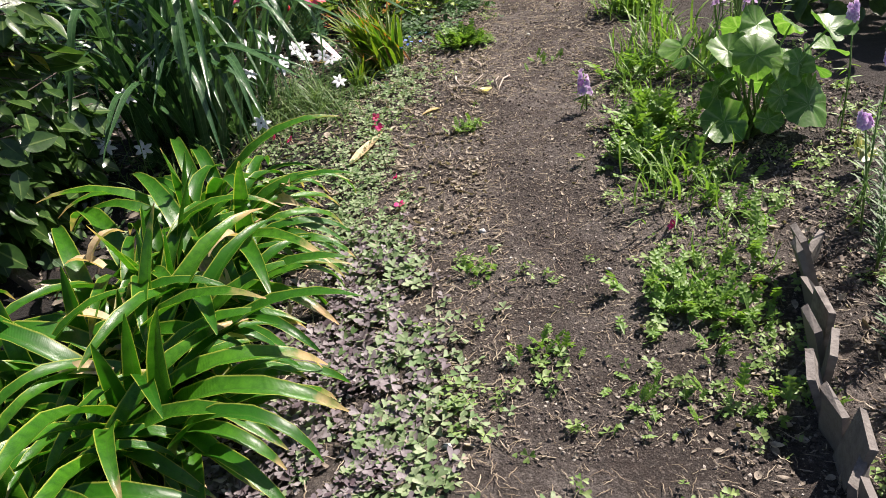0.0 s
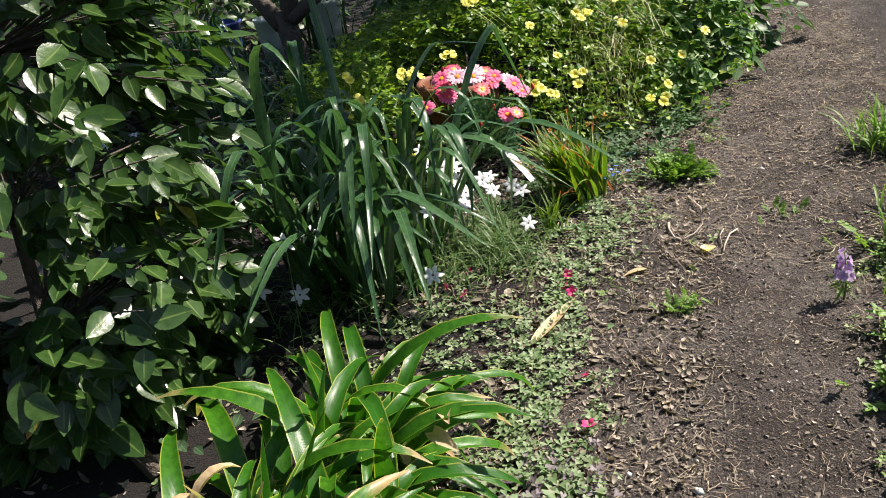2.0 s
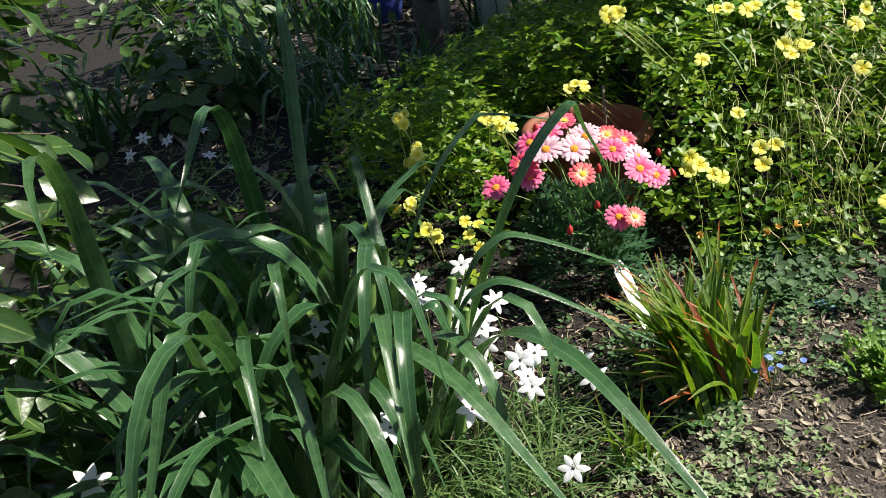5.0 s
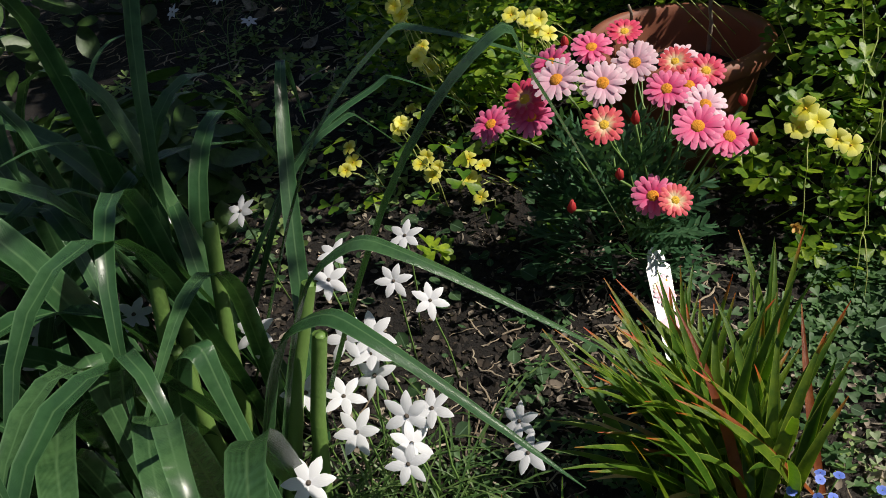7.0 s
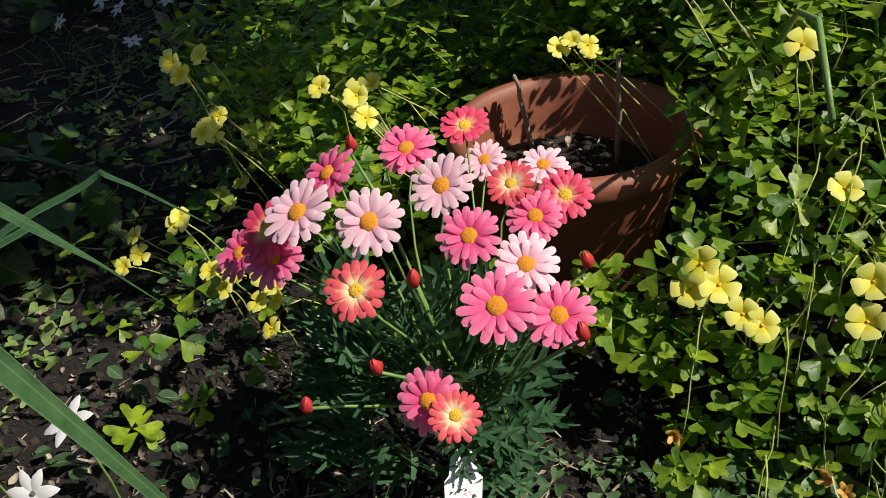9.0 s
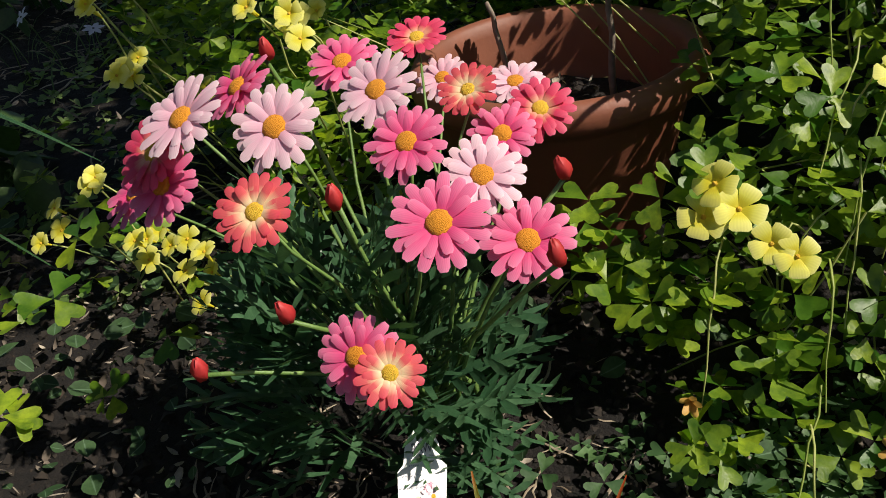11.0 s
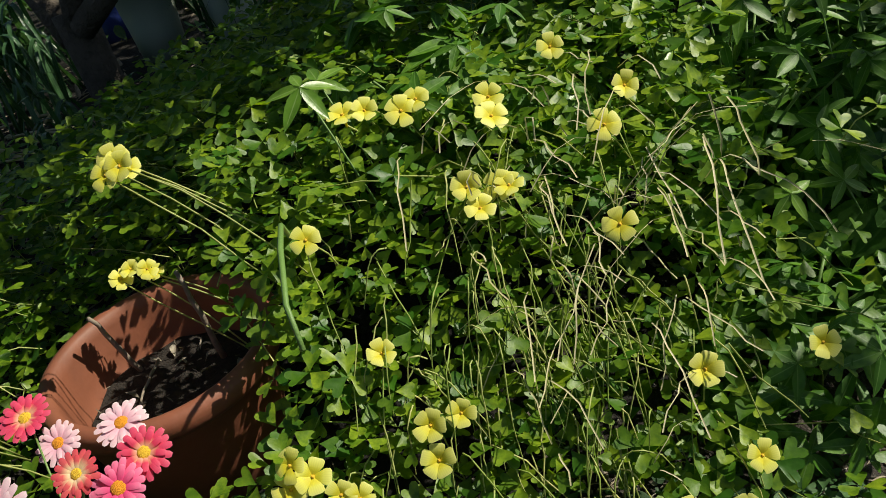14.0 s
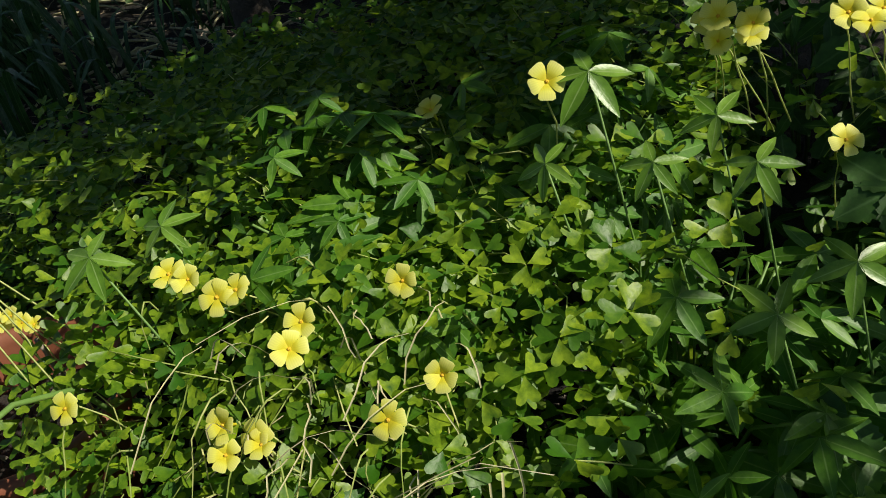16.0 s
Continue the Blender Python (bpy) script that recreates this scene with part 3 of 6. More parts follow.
    small = mat_of(2600, [(-0.35, 4.35, 0.2, 0.2), (-0.1, 4.75, 0.15, 0.15), (-0.6, 3.7, 0.2, 0.2), (-0.55, 4.25, 0.15, 0.15), (-0.45, 4.5, 0.12, 0.1)], 0.9, 1.8)
    tagged(new("small_clover", scattered(tre, small).data("small_clover", SMALL_CLOVER)), "small blue-green clover among the low leaves", "clover", kind="stuff")


ground_cover()


def twig(points, radius, label, name="twig", mat=None):
    s = Shape().tube(points, [radius * (1 - 0.5 * i / len(points)) for i in range(len(points))], 5)
    return tagged(new(name, s.data(name, mat or TWIG)), label, "twig", "fallen twigs")


for a, b, r in (((-0.02, 3.25), (0.1, 3.05), 0.006), ((0.2, 3.35), (0.26, 3.15), 0.004), ((0.02, 2.95), (-0.1, 3.2), 0.005), ((0.15, 3.5), (0.3, 3.3), 0.003),
                ((-0.3, 2.6), (-0.2, 2.4), 0.004), ((0.4, 5.2), (0.75, 5.35), 0.006), ((0.3, 1.0), (0.35, 0.8), 0.003), ((0.55, 2.95), (0.75, 3.1), 0.006), ((-0.1, 0.9), (0.05, 0.82), 0.003)):
    twig(bent((*a, 0.01), (*b, 0.01), 0.008, 5, 0.008), r * 0.55, "dry brown twig lying on the soil")


for pts, r in ((((0.02, 3.62), (0.07, 3.5), (0.08, 3.35), (0.05, 3.24), (0.0, 3.2), (-0.05, 3.2)), 0.0035), (((-0.06, 3.36), (-0.055, 3.28), (-0.03, 3.22), (-0.01, 3.19)), 0.007), (((0.22, 3.3), (0.19, 3.24), (0.17, 3.16), (0.165, 3.08)), 0.005), (((0.165, 3.3), (0.15, 3.22), (0.16, 3.15)), 0.003),
               (((-0.55, 4.5), (-0.5, 4.36), (-0.42, 4.28), (-0.36, 4.26)), 0.004)):
    twig([Vector((x, y, 0.012 + 0.01 * (k % 2))) for k, (x, y) in enumerate(pts)], r, "pale bent dry twig lying on the soil", mat=PALE_TWIG)


def fallen_leaf(at, length, width, turn, mat, label, curl=0.4, tilt=0.0):
    s = ovate(length, width, 0.3, curl, 8)
    ob = new("fallen_leaf", s.data("fallen_leaf", mat))
    ob.matrix_world = Matrix.LocRotScale(Vector(at), Euler((tilt, 0.1, turn)), None)
    return tagged(ob, label, "leaf", "fallen leaves")


BROWN_LEAF = leaf_material("brown_fallen_leaf", (0.2, 0.125, 0.065), (0.36, 0.25, 0.14), True, 0.7, 0.2, stain=(0.12, 0.075, 0.04))
YELLOW_LEAF = leaf_material("yellow_fallen_leaf", (0.75, 0.65, 0.35), (0.8, 0.7, 0.42), True, 0.5, 0.3)
fallen_leaf((0.115, 3.08, 0.03), 0.06, 0.062, 0.4, YELLOW_LEAF, "pale yellow fallen leaf on the bare path", 0.1)
fallen_leaf((-0.47, 2.35, 0.03), 0.36, 0.045, -0.3, DRY_LEAF, "long pale withered strap leaf lying beside the path", 0.06, 0.04)
fallen_leaf((-0.36, 4.46, 0.015), 0.15, 0.05, -1.0, BROWN_LEAF, "curled brown dead leaf on the soil", 0.7, 0.5)
fallen_leaf((-0.3, 4.52, 0.015), 0.13, 0.05, 0.7, BROWN_LEAF, "curled brown dead leaf on the soil", 0.8, 0.6)
fallen_leaf((-0.12, 2.95, 0.01), 0.09, 0.03, 2.0, DRY_LEAF, "small pale dead leaf beside the path", 0.6, 0.4)
fallen_leaf((-0.85, 3.85, 0.01), 0.08, 0.04, 1.0, DRY_LEAF, "small brown dead leaf under the daisies", 0.4, 0.3)


# ---- agapanthus beside the path ----
def agapanthus():
    rng.seed(101)
    root = thing("agapanthus", "bright green agapanthus clump with yellow edges and withered tips", "agapanthus", (-0.8, 1.25, 0))
    kinds = []
    for k in range(16):
        kinds.append(blade(U(0.55, 0.84), U(0.05, 0.068), U(58, 86), U(85, 165), 14, U(-0.5, 0.5), 0.27, 2.2, 0.75, U(1.2, 1.9)).data("leaf", AGAPANTHUS))
    up = [blade(U(0.5, 0.62), U(0.055, 0.064), U(78, 90), U(10, 35), 10, U(-0.2, 0.2), 0.22, 1.5, 0.8).data("leaf", AGAPANTHUS) for _ in range(4)]
    dry = [blade(U(0.12, 0.2), 0.045, U(20, 60), U(60, 150), 7, U(-0.5, 0.5), 0.35, 1.0).data("dry_tip", DRY_LEAF) for _ in range(3)]
    for cx, cy, n in ((-0.04, 0.42, 32), (0.08, 0.22, 32), (-0.1, 0.06, 34), (0.08, -0.12, 34), (-0.12, -0.28, 34), (0.06, -0.42, 34), (-0.25, -0.45, 24), (0.1, -0.6, 34), (-0.05, -0.75, 24)):
        for k in range(n):
            a = -math.pi / 2 + rng.gauss(0, 1.0) if k % 4 else U(0, 6.3)
            p = (cx + U(-0.09, 0.09), cy + U(-0.09, 0.09), 0)
            s = U(0.75, 1.02)
            data = rng.choice(up) if k % 14 == 4 else rng.choice(kinds)
            part("leaf", data, root, m=Matrix.LocRotScale(Vector(p), Euler((U(-0.06, 0.06), U(-0.12, 0.12), a)), (s, s, s)))
    for k in range(16):
        a = U(0, 6.3)
        part("dry_tip", rng.choice(dry), root, "pale brown withered leaf end", Matrix.LocRotScale(Vector((U(-0.2, 0.3), U(-0.6, 0.4), U(0.2, 0.34))), Euler((U(-0.3, 0.3), U(-0.4, 0.4), a)), None))
    side = thing("agapanthus", "smaller agapanthus clump with cut leaf ends", "agapanthus", (-1.46, 0.84, 0))
    cut = [blade(U(0.3, 0.46), 0.055, U(70, 88), U(10, 50), 6, 0, 0.2, 6.0, 0.9).data("leaf", AGAPANTHUS) for _ in range(4)]
    for k in range(46):
        part("leaf", rng.choice(cut + kinds[:3]), side, m=Matrix.LocRotScale(Vector((U(-0.2, 0.2), U(-0.18, 0.18), 0)), Euler((0, U(-0.1, 0.1), U(0, 6.3))), None))


agapanthus()


# ---- tall strap-leaved clump ----
def hanging_blade(length, width, pitch, fall, bend_at, soft_bend, sway, n=20):
    """A long leaf that stands up, bends over at one place and hangs; angles in degrees."""
    p, pts = Vector(), [Vector()]
    for i in range(n):
        u = (i + 0.5) / n
        k = min(1, max(0, (u - bend_at + soft_bend) / (2 * soft_bend)))
        a = radians(pitch - 14 * u - fall * k * k * (3 - 2 * k))
        p = p + Vector((sway * u / n, math.cos(a) / n, math.sin(a) / n)) * length
        pts.append(p.copy())
    ws = [width * (0.7 + 0.3 * min(1, 3 * i / n)) * max(0.03, 1 - (i / n) ** 3.2) for i in range(n + 1)]
    return Shape().strip(pts, ws, [Vector((1, 0.0, 0.08 * math.sin(3 * i))) for i in range(n + 1)], 0.13)


def strap_clump(at, n, label, spread=0.26, size=1.0, bend=-0.9, seed=3):
    r = random.Random(seed)
    root = thing("strap_leaved_clump", label, "lily clump", at, "strap-leaved clumps")
    kinds = [hanging_blade(r.uniform(0.95, 1.3), r.uniform(0.04, 0.054), r.uniform(58, 93), r.uniform(65, 150), r.uniform(0.55, 0.82), r.uniform(0.1, 0.25), r.uniform(-0.25, 0.25)).data("leaf", STRAP) for _ in range(22)]
    for k in range(n):
        a = bend + r.gauss(0, 0.9) if k % 5 < 3 else r.uniform(0.3, 4.9)
        if -1.75 < a < 0:
            a -= 1.4
        q, d = r.uniform(0, 6.3), spread * math.sqrt(r.random())
        s = size * r.uniform(0.7, 1.05)
        part("leaf", r.choice(kinds), root, m=Matrix.LocRotScale(Vector((d * math.cos(q), d * math.sin(q), 0)), Euler((r.uniform(-0.05, 0.05), r.uniform(-0.1, 0.1), a)), (s, s, s)))
    return root


def arched_leaf(root, foot, crest, tip, width=0.042):
    """One long leaf that rises from its foot, bends over at its crest and hangs to its tip."""
    foot, crest, tip = (Vector(p) - root.location for p in (foot, crest, tip))
    rise = foot.lerp(crest, 0.6) + Vector((0, 0, 0.12))
    over = crest + (tip - crest) * 0.28 + Vector((0, 0, 0.035))
    keys = [foot, rise, crest, over, tip]
    pts = []
    for i in range(4):
        a, b, c, d = keys[max(i - 1, 0)], keys[i], keys[i + 1], keys[min(i + 2, 4)]
        for k in range(5):
            u = k / 5
            pts.append(0.5 * (2 * b + (c - a) * u + (2 * a - 5 * b + 4 * c - d) * u * u + (3 * b - a - 3 * c + d) * u ** 3))
    pts.append(tip)
    n = len(pts)
    run = tip - foot
    across = Vector((-run.y, run.x, 0)).normalized()
    ws = [width * (0.72 + 0.28 * min(1, 3 * i / n)) * max(0.03, 1 - (i / (n - 1)) ** 3.2) for i in range(n)]
    part("leaf", Shape().strip(pts, ws, [across] * n, 0.13).data("leaf", STRAP), root)


main_clump = strap_clump((-1.28, 2.9, 0), 98, "tall clump of arching dark green strap leaves beside white starflowers", 0.36, 1.13, -2.5)
for foot, crest, tip, width in (((-1.06, 3.1, 0), (-0.79, 3.48, 0.885), (-0.68, 3.63, 0.525), 0.05), ((-1.02, 3.02, 0), (-0.86, 3.22, 0.64), (-0.52, 3.42, 0.5), 0.045), ((-1.0, 2.98, 0), (-0.84, 3.14, 0.57), (-0.45, 3.27, 0.42), 0.046),
                                ((-1.3, 3.1, 0), (-1.1, 3.5, 0.8), (-0.8, 3.64, 0.78), 0.042), ((-1.5, 3.1, 0), (-1.5, 3.72, 0.53), (-1.32, 3.86, 0.47), 0.034), ((-1.4, 3.12, 0), (-1.48, 3.6, 0.5), (-1.35, 3.78, 0.3), 0.034),
                                ((-1.05, 2.9, 0), (-0.88, 2.98, 0.6), (-0.72, 2.98, 0.22), 0.046), ((-1.1, 2.85, 0), (-0.95, 2.86, 0.62), (-0.8, 2.84, 0.2), 0.044), ((-1.3, 3.0, 0), (-1.5, 3.3, 1.05), (-1.62, 3.42, 1.2), 0.036)):
    arched_leaf(main_clump, foot, crest, tip, width)
for k, (x, y, z) in enumerate(((-1.16, 3.06, 0.62), (-1.02, 3.05, 0.54), (-1.1, 2.92, 0.62), (-1.06, 3.0, 0.5), (-0.97, 3.1, 0.46), (-1.22, 2.98, 0.5))):
    s = Shape().tube([(0, 0, 0), (0.01, 0.0, z * 0.6), (0.03, 0.01, z)], [0.016, 0.014, 0.013], 9, False)
    s.join(Shape().tube([(0.03, 0.01, z), (0.03, 0.01, z - 0.02)], [0.009, 0.009], 9))
    tagged(part("cut_stalk", s.data("cut_stalk", GREEN_STEM), m=Matrix.Translation((x, y, 0)) @ Matrix.Rotation(U(-0.3, 0.3), 4, "X")), "cut green hollow flower stalk among strap leaves", "stalk", "cut stalks")
for k, (x, y, n, s) in enumerate(((-3.0, 4.9, 34, 0.7), (-3.9, 5.4, 34, 0.8), (-2.9, 5.7, 28, 0.62), (-4.4, 6.6, 34, 0.85), (-3.5, 7.4, 30, 0.8), (-2.5, 7.0, 24, 0.7), (-2.3, 2.9, 26, 0.7), (-4.6, 4.4, 30, 0.75), (-5.0, 5.9, 30, 0.85), (-3.4, 5.4, 26, 0.6), (-4.0, 6.2, 26, 0.7), (-5.6, 7.0, 30, 0.9))):
    strap_clump((x, y, 0), n, "dark green strap-leaved clump in the shade", 0.25, s, U(-3, 3), 20 + k)


# ---- white starflowers ----
def starflowers():
    rng.seed(102)
    s = petals(6, 0.04, 0.019, 0.1, 0.002, 0.14, 1, 0.16, (0.5, 0.95, 0.92, 0.42, 0.06))
    flower = s.data("flower", WHITE)
    eye = dome(0.0048, 0.006, 2, 8).data("flower_centre", BARK)
    spots = ((-1.29, 3.41, 0.32), (-1.22, 3.35, 0.32), (-1.02, 3.26, 0.34), (-0.99, 3.30, 0.34), (-0.97, 3.28, 0.32), (-0.96, 3.27, 0.28), (-0.96, 3.20, 0.28), (-1.03, 3.16, 0.27),
             (-0.90, 3.18, 0.25), (-0.84, 3.25, 0.28), (-0.82, 3.29, 0.28), (-0.78, 3.20, 0.25), (-0.81, 3.23, 0.25), (-0.87, 3.06, 0.25), (-0.76, 3.43, 0.18), (-0.71, 3.40, 0.16),
             (-1.06, 3.48, 0.27), (-1.22, 3.55, 0.32), (-1.17, 3.47, 0.27), (-1.19, 3.16, 0.32), (-1.41, 2.85, 0.40), (-1.35, 2.83, 0.38), (-1.25, 2.83, 0.30), (-1.16, 2.82, 0.25))
    more = ((-1.64, 3.18, 0.40), (-1.54, 3.15, 0.38), (-1.65, 3.37, 0.30), (-3.82, 4.12, 0.15), (-4.00, 4.34, 0.15), (-3.80, 4.36, 0.15), (-3.71, 4.54, 0.15), (-3.33, 4.27, 0.15),
            (-1.23, 2.77, 0.40), (-1.18, 2.90, 0.40), (-1.15, 2.69, 0.35), (-1.42, 2.68, 0.30), (-1.53, 2.55, 0.25), (-1.58, 2.50, 0.20), (-1.51, 2.39, 0.20), (-0.89, 2.62, 0.15),
            (-0.97, 2.87, 0.30), (-0.61, 3.08, 0.15), (-1.44, 2.93, 0.40), (-1.32, 2.34, 0.43), (-1.38, 2.45, 0.15), (-1.29, 2.99, 0.42))
    for p in spots + more:
        root = thing("starflower", "white six-petalled starflower on a thin green stem", "flower", (p[0] + U(-0.04, 0.04), p[1] + U(-0.02, 0.06), 0), "white starflowers")
        top = Vector(p) - Vector((root.location.x, root.location.y, 0))
        n = Vector((0.45 + U(-0.5, 0.3), -0.5 + U(-0.4, 0.5), 0.75))
        part("stem", Shape().tube(bent((0, 0, 0), top - n * 0.004, 0.0, 4, 0.005), [0.0022] * 5, 4).data("stem", GREEN_STEM), root)
        f = part("flower", flower, root, m=facing(top, n, U(0, 6), U(0.95, 1.2)))
        part("flower_centre", eye, f, "small brownish flower centre")
    # their grassy leaves
    s = Shape()
    for _ in range(640):
        k = rng.random()
        cx, cy, sp = ((-0.82, 3.12, 0.13), (-1.3, 2.6, 0.22), (-3.7, 4.3, 0.25), (-0.75, 2.95, 0.14))[0 if k < 0.5 else 1 if k < 0.78 else 2 if k < 0.86 else 3]
        s.join(blade(U(0.18, 0.34), 0.005, U(40, 80), U(60, 150), 6, U(-0.6, 0.6), 0.1), Matrix.Translation((rng.gauss(cx, sp), rng.gauss(cy, sp), 0)) @ Matrix.Rotation(U(0, 6.3), 4, "Z"))
    tagged(new("starflower_leaves", s.data("starflower_leaves", leaf_material("pale_grassy_leaf", (0.05, 0.12, 0.028), (0.17, 0.25, 0.075), rough=0.5, through_light=0.3))), "thin grassy green leaves under the white starflowers", "grass", kind="stuff")


starflowers()


# ---- glossy shrub with stakes ----
def shrub():
    rng.seed(103)
    root = thing("glossy_shrub", "dark glossy-leaved evergreen shrub with some yellowing leaves", "shrub", (-1.49, 1.6, 0))
    base = Vector((0, 0, 0))
    trunk = [base, Vector((-0.2, 0.06, 0.17)), Vector((-0.38, 0.15, 0.4)), Vector((-0.5, 0.3, 0.75)), Vector((-0.55, 0.4, 1.2))]
    part("trunk", Shape().tube(trunk, [0.03, 0.027, 0.025, 0.02, 0.012], 8).data("trunk", BARK), root)
    leaf = [ovate(0.13, 0.08, 0.14, 0.22, 7).data("leaf", CITRUS), ovate(0.115, 0.072, 0.2, 0.35, 7).data("leaf", CITRUS), ovate(0.145, 0.085, 0.1, 0.12, 7).data("leaf", CITRUS)]
    old = ovate(0.1, 0.05, 0.16, 0.3, 7).data("leaf", CITRUS_OLD)
    rest, shapes = [], [ovate(0.11, 0.066, 0.14, 0.25, 6), ovate(0.095, 0.058, 0.2, 0.35, 6)]
    sprigs = Shape()
    count = 0
    for k in range(410):
        a, h = U(0, 6.3) if k % 3 else U(-2.2, 0.9), U(0.06, 1.85) if k % 4 else U(0.05, 0.5)
        r = min(0.74, 0.52 + 0.4 * h) * math.sqrt(U(0.3, 1.0))
        c = Vector((-0.5 + r * math.cos(a) * 0.95, 0.42 + r * math.sin(a) * 1.1, h))
        j = trunk[2] if h < 0.6 else trunk[3] if h < 0.95 else trunk[4]
        pts = bent(j, c, 0.02, 5, 0.012)
        sprigs.tube(pts, [0.006, 0.005, 0.0045, 0.004, 0.003, 0.002], 4)
        for i in range(10):
            p = pts[2].lerp(c, U(0.25, 1.05)) + Vector((U(-0.04, 0.04), U(-0.04, 0.04), U(-0.05, 0.04)))
            out = (c - Vector((-0.5, 0.42, h))).normalized()
            n = Vector((0.45 * out.x + U(-0.6, 0.7), 0.45 * out.y + U(-0.7, 0.6), 0.9 + U(-0.3, 0.4)))
            # hang outwards
            z = n.normalized()
            y = (out + Vector((U(-1.0, 1.0), U(-1.0, 1.0), -0.3 + U(-0.6, 0.8))))
            y = (y - z * y.dot(z)).normalized()
            x = y.cross(z)
            m = Matrix((x, y, z)).transposed().to_4x4()
            m.translation = p
            m = m @ Matrix.Scale(U(0.8, 1.2), 4)
            if count < 300 and (out.y < 0.1 or out.x > 0.45) and r > 0.4:
                part("leaf", old if rng.random() < 0.13 else rng.choice(leaf), root, m=m)
                count += 1
            else:
                rest.append((rng.randrange(2), m))
    part("branchwork", sprigs.data("branchwork", BARK), root, kind="stuff")
    inner = leaf_material("inner_shrub_leaf", (0.03, 0.075, 0.016), (0.06, 0.118, 0.028), False, 0.3, 0.28, rib=(0.14, 0.2, 0.06), glow=1.8)
    part("inner_leaves", scattered(shapes, rest).data("inner_leaves", inner), root, kind="stuff")
    for k, (a, b, r) in enumerate((((-1.79, 1.0, 0), (-1.96, 1.36, 0.75), 0.018), ((-1.74, 1.02, 0), (-1.93, 1.38, 0.8), 0.008))):
        tagged(new("stake", Shape().tube(bent(a, b, 0, 6, 0.004), [r] * 7, 7).data("stake", WEATHERED)), "grey weathered wooden stake leaning by the shrub", "stake", "shrub stakes")
    # curled young shoots beyond
    s = Shape()
    for k in range(26):
        p = Vector((-1.78 + U(-0.12, 0.16), 2.35 + U(-0.1, 0.12), U(0.55, 0.85)))
        s.join(ovate(0.07, 0.04, 0.3, U(0.3, 0.9), 6), facing(p, (U(-0.6, 0.6), U(-0.8, 0.3), 1), U(0, 6.3)))
    shoot = thing("young_shoot", "pale green curled young shoots of the shrub", "shoot", (0, 0, 0))
    part("leaves", s.data("leaves", PALM_LEAF), shoot, kind="stuff")
    part("stem", Shape().tube([(-1.85, 2.1, 0), (-1.82, 2.25, 0.4), (-1.76, 2.36, 0.8)], [0.008, 0.006, 0.003], 5).data("stem", GREEN_STEM), shoot)


shrub()


# ---- terracotta pot ----
POT = Vector((-1.335, 4.65, 0))


POT_SOIL = plain("potting_soil", (0.012, 0.009, 0.007), (0.045, 0.032, 0.024), 0.92, 60, 1.0, 0.02)


def pot():
    root = thing("flower_pot", "old terracotta pot with a rolled rim, half full of soil", "flower pot", POT)
    prof = ((0.0, 0.0), (0.17, 0.0), (0.185, 0.02), (0.215, 0.16), (0.243, 0.295), (0.252, 0.31), (0.268, 0.316), (0.276, 0.33), (0.276, 0.352), (0.268, 0.366), (0.252, 0.371), (0.238, 0.364), (0.232, 0.34), (0.222, 0.27), (0.2, 0.15), (0.0, 0.14))
    prof = tuple((r * 0.97, z) for r, z in prof)
    part("body", lathe(prof, 56).data("body", CLAY), root)
    soil = Shape()
    for i in range(5):
        for k in range(24):
            q, r = 2 * math.pi * k / 24, 0.203 * i / 4
            x, y = r * math.cos(q), r * math.sin(q)
            soil.v.append((x, y, 0.235 + 0.018 * noise.noise((x * 20, y * 20, 1))))
            soil.uv.append((0, 0))
    soil.f = [(i * 24 + k, i * 24 + (k + 1) % 24, (i + 1) * 24 + (k + 1) % 24, (i + 1) * 24 + k) for i in range(4) for k in range(24)]
    part("soil", soil.data("soil", POT_SOIL), root, "dark crumbly potting soil")
    s, chips = Shape(), [ovate(1, 0.4, 0.3, 0.5, 4), ovate(1, 0.12, 0.1, 0.2, 3)]
    places = []
    for _ in range(60):
        q, r = U(0, 6.3), 0.19 * math.sqrt(rng.random())
        size = U(0.012, 0.045)
        places.append((rng.randrange(2), Matrix.LocRotScale(Vector((r * math.cos(q), r * math.sin(q), 0.246 + U(0, 0.015))), Euler((U(-0.6, 0.6), U(-0.6, 0.6), U(0, 6.3))), (size, size, size))))
    part("litter", scattered(chips, places).data("litter", LITTER), root, "dry leaf bits on the potting soil", kind="stuff")
    for a, b, r in (((-0.155, 0.02, 0.23), (-0.165, -0.018, 0.432), 0.007), ((0.03, 0.117, 0.23), (0.033, 0.102, 0.495), 0.008), ((-0.12, 0.05, 0.25), (-0.02, -0.1, 0.262), 0.004)):
        part("dead_twig", Shape().tube(bent(a, b, 0.01, 6, 0.004), [r * (1 - 0.06 * i) for i in range(7)], 6).data("dead_twig", TWIG), root, "bare dead twig stuck in the pot")


pot()


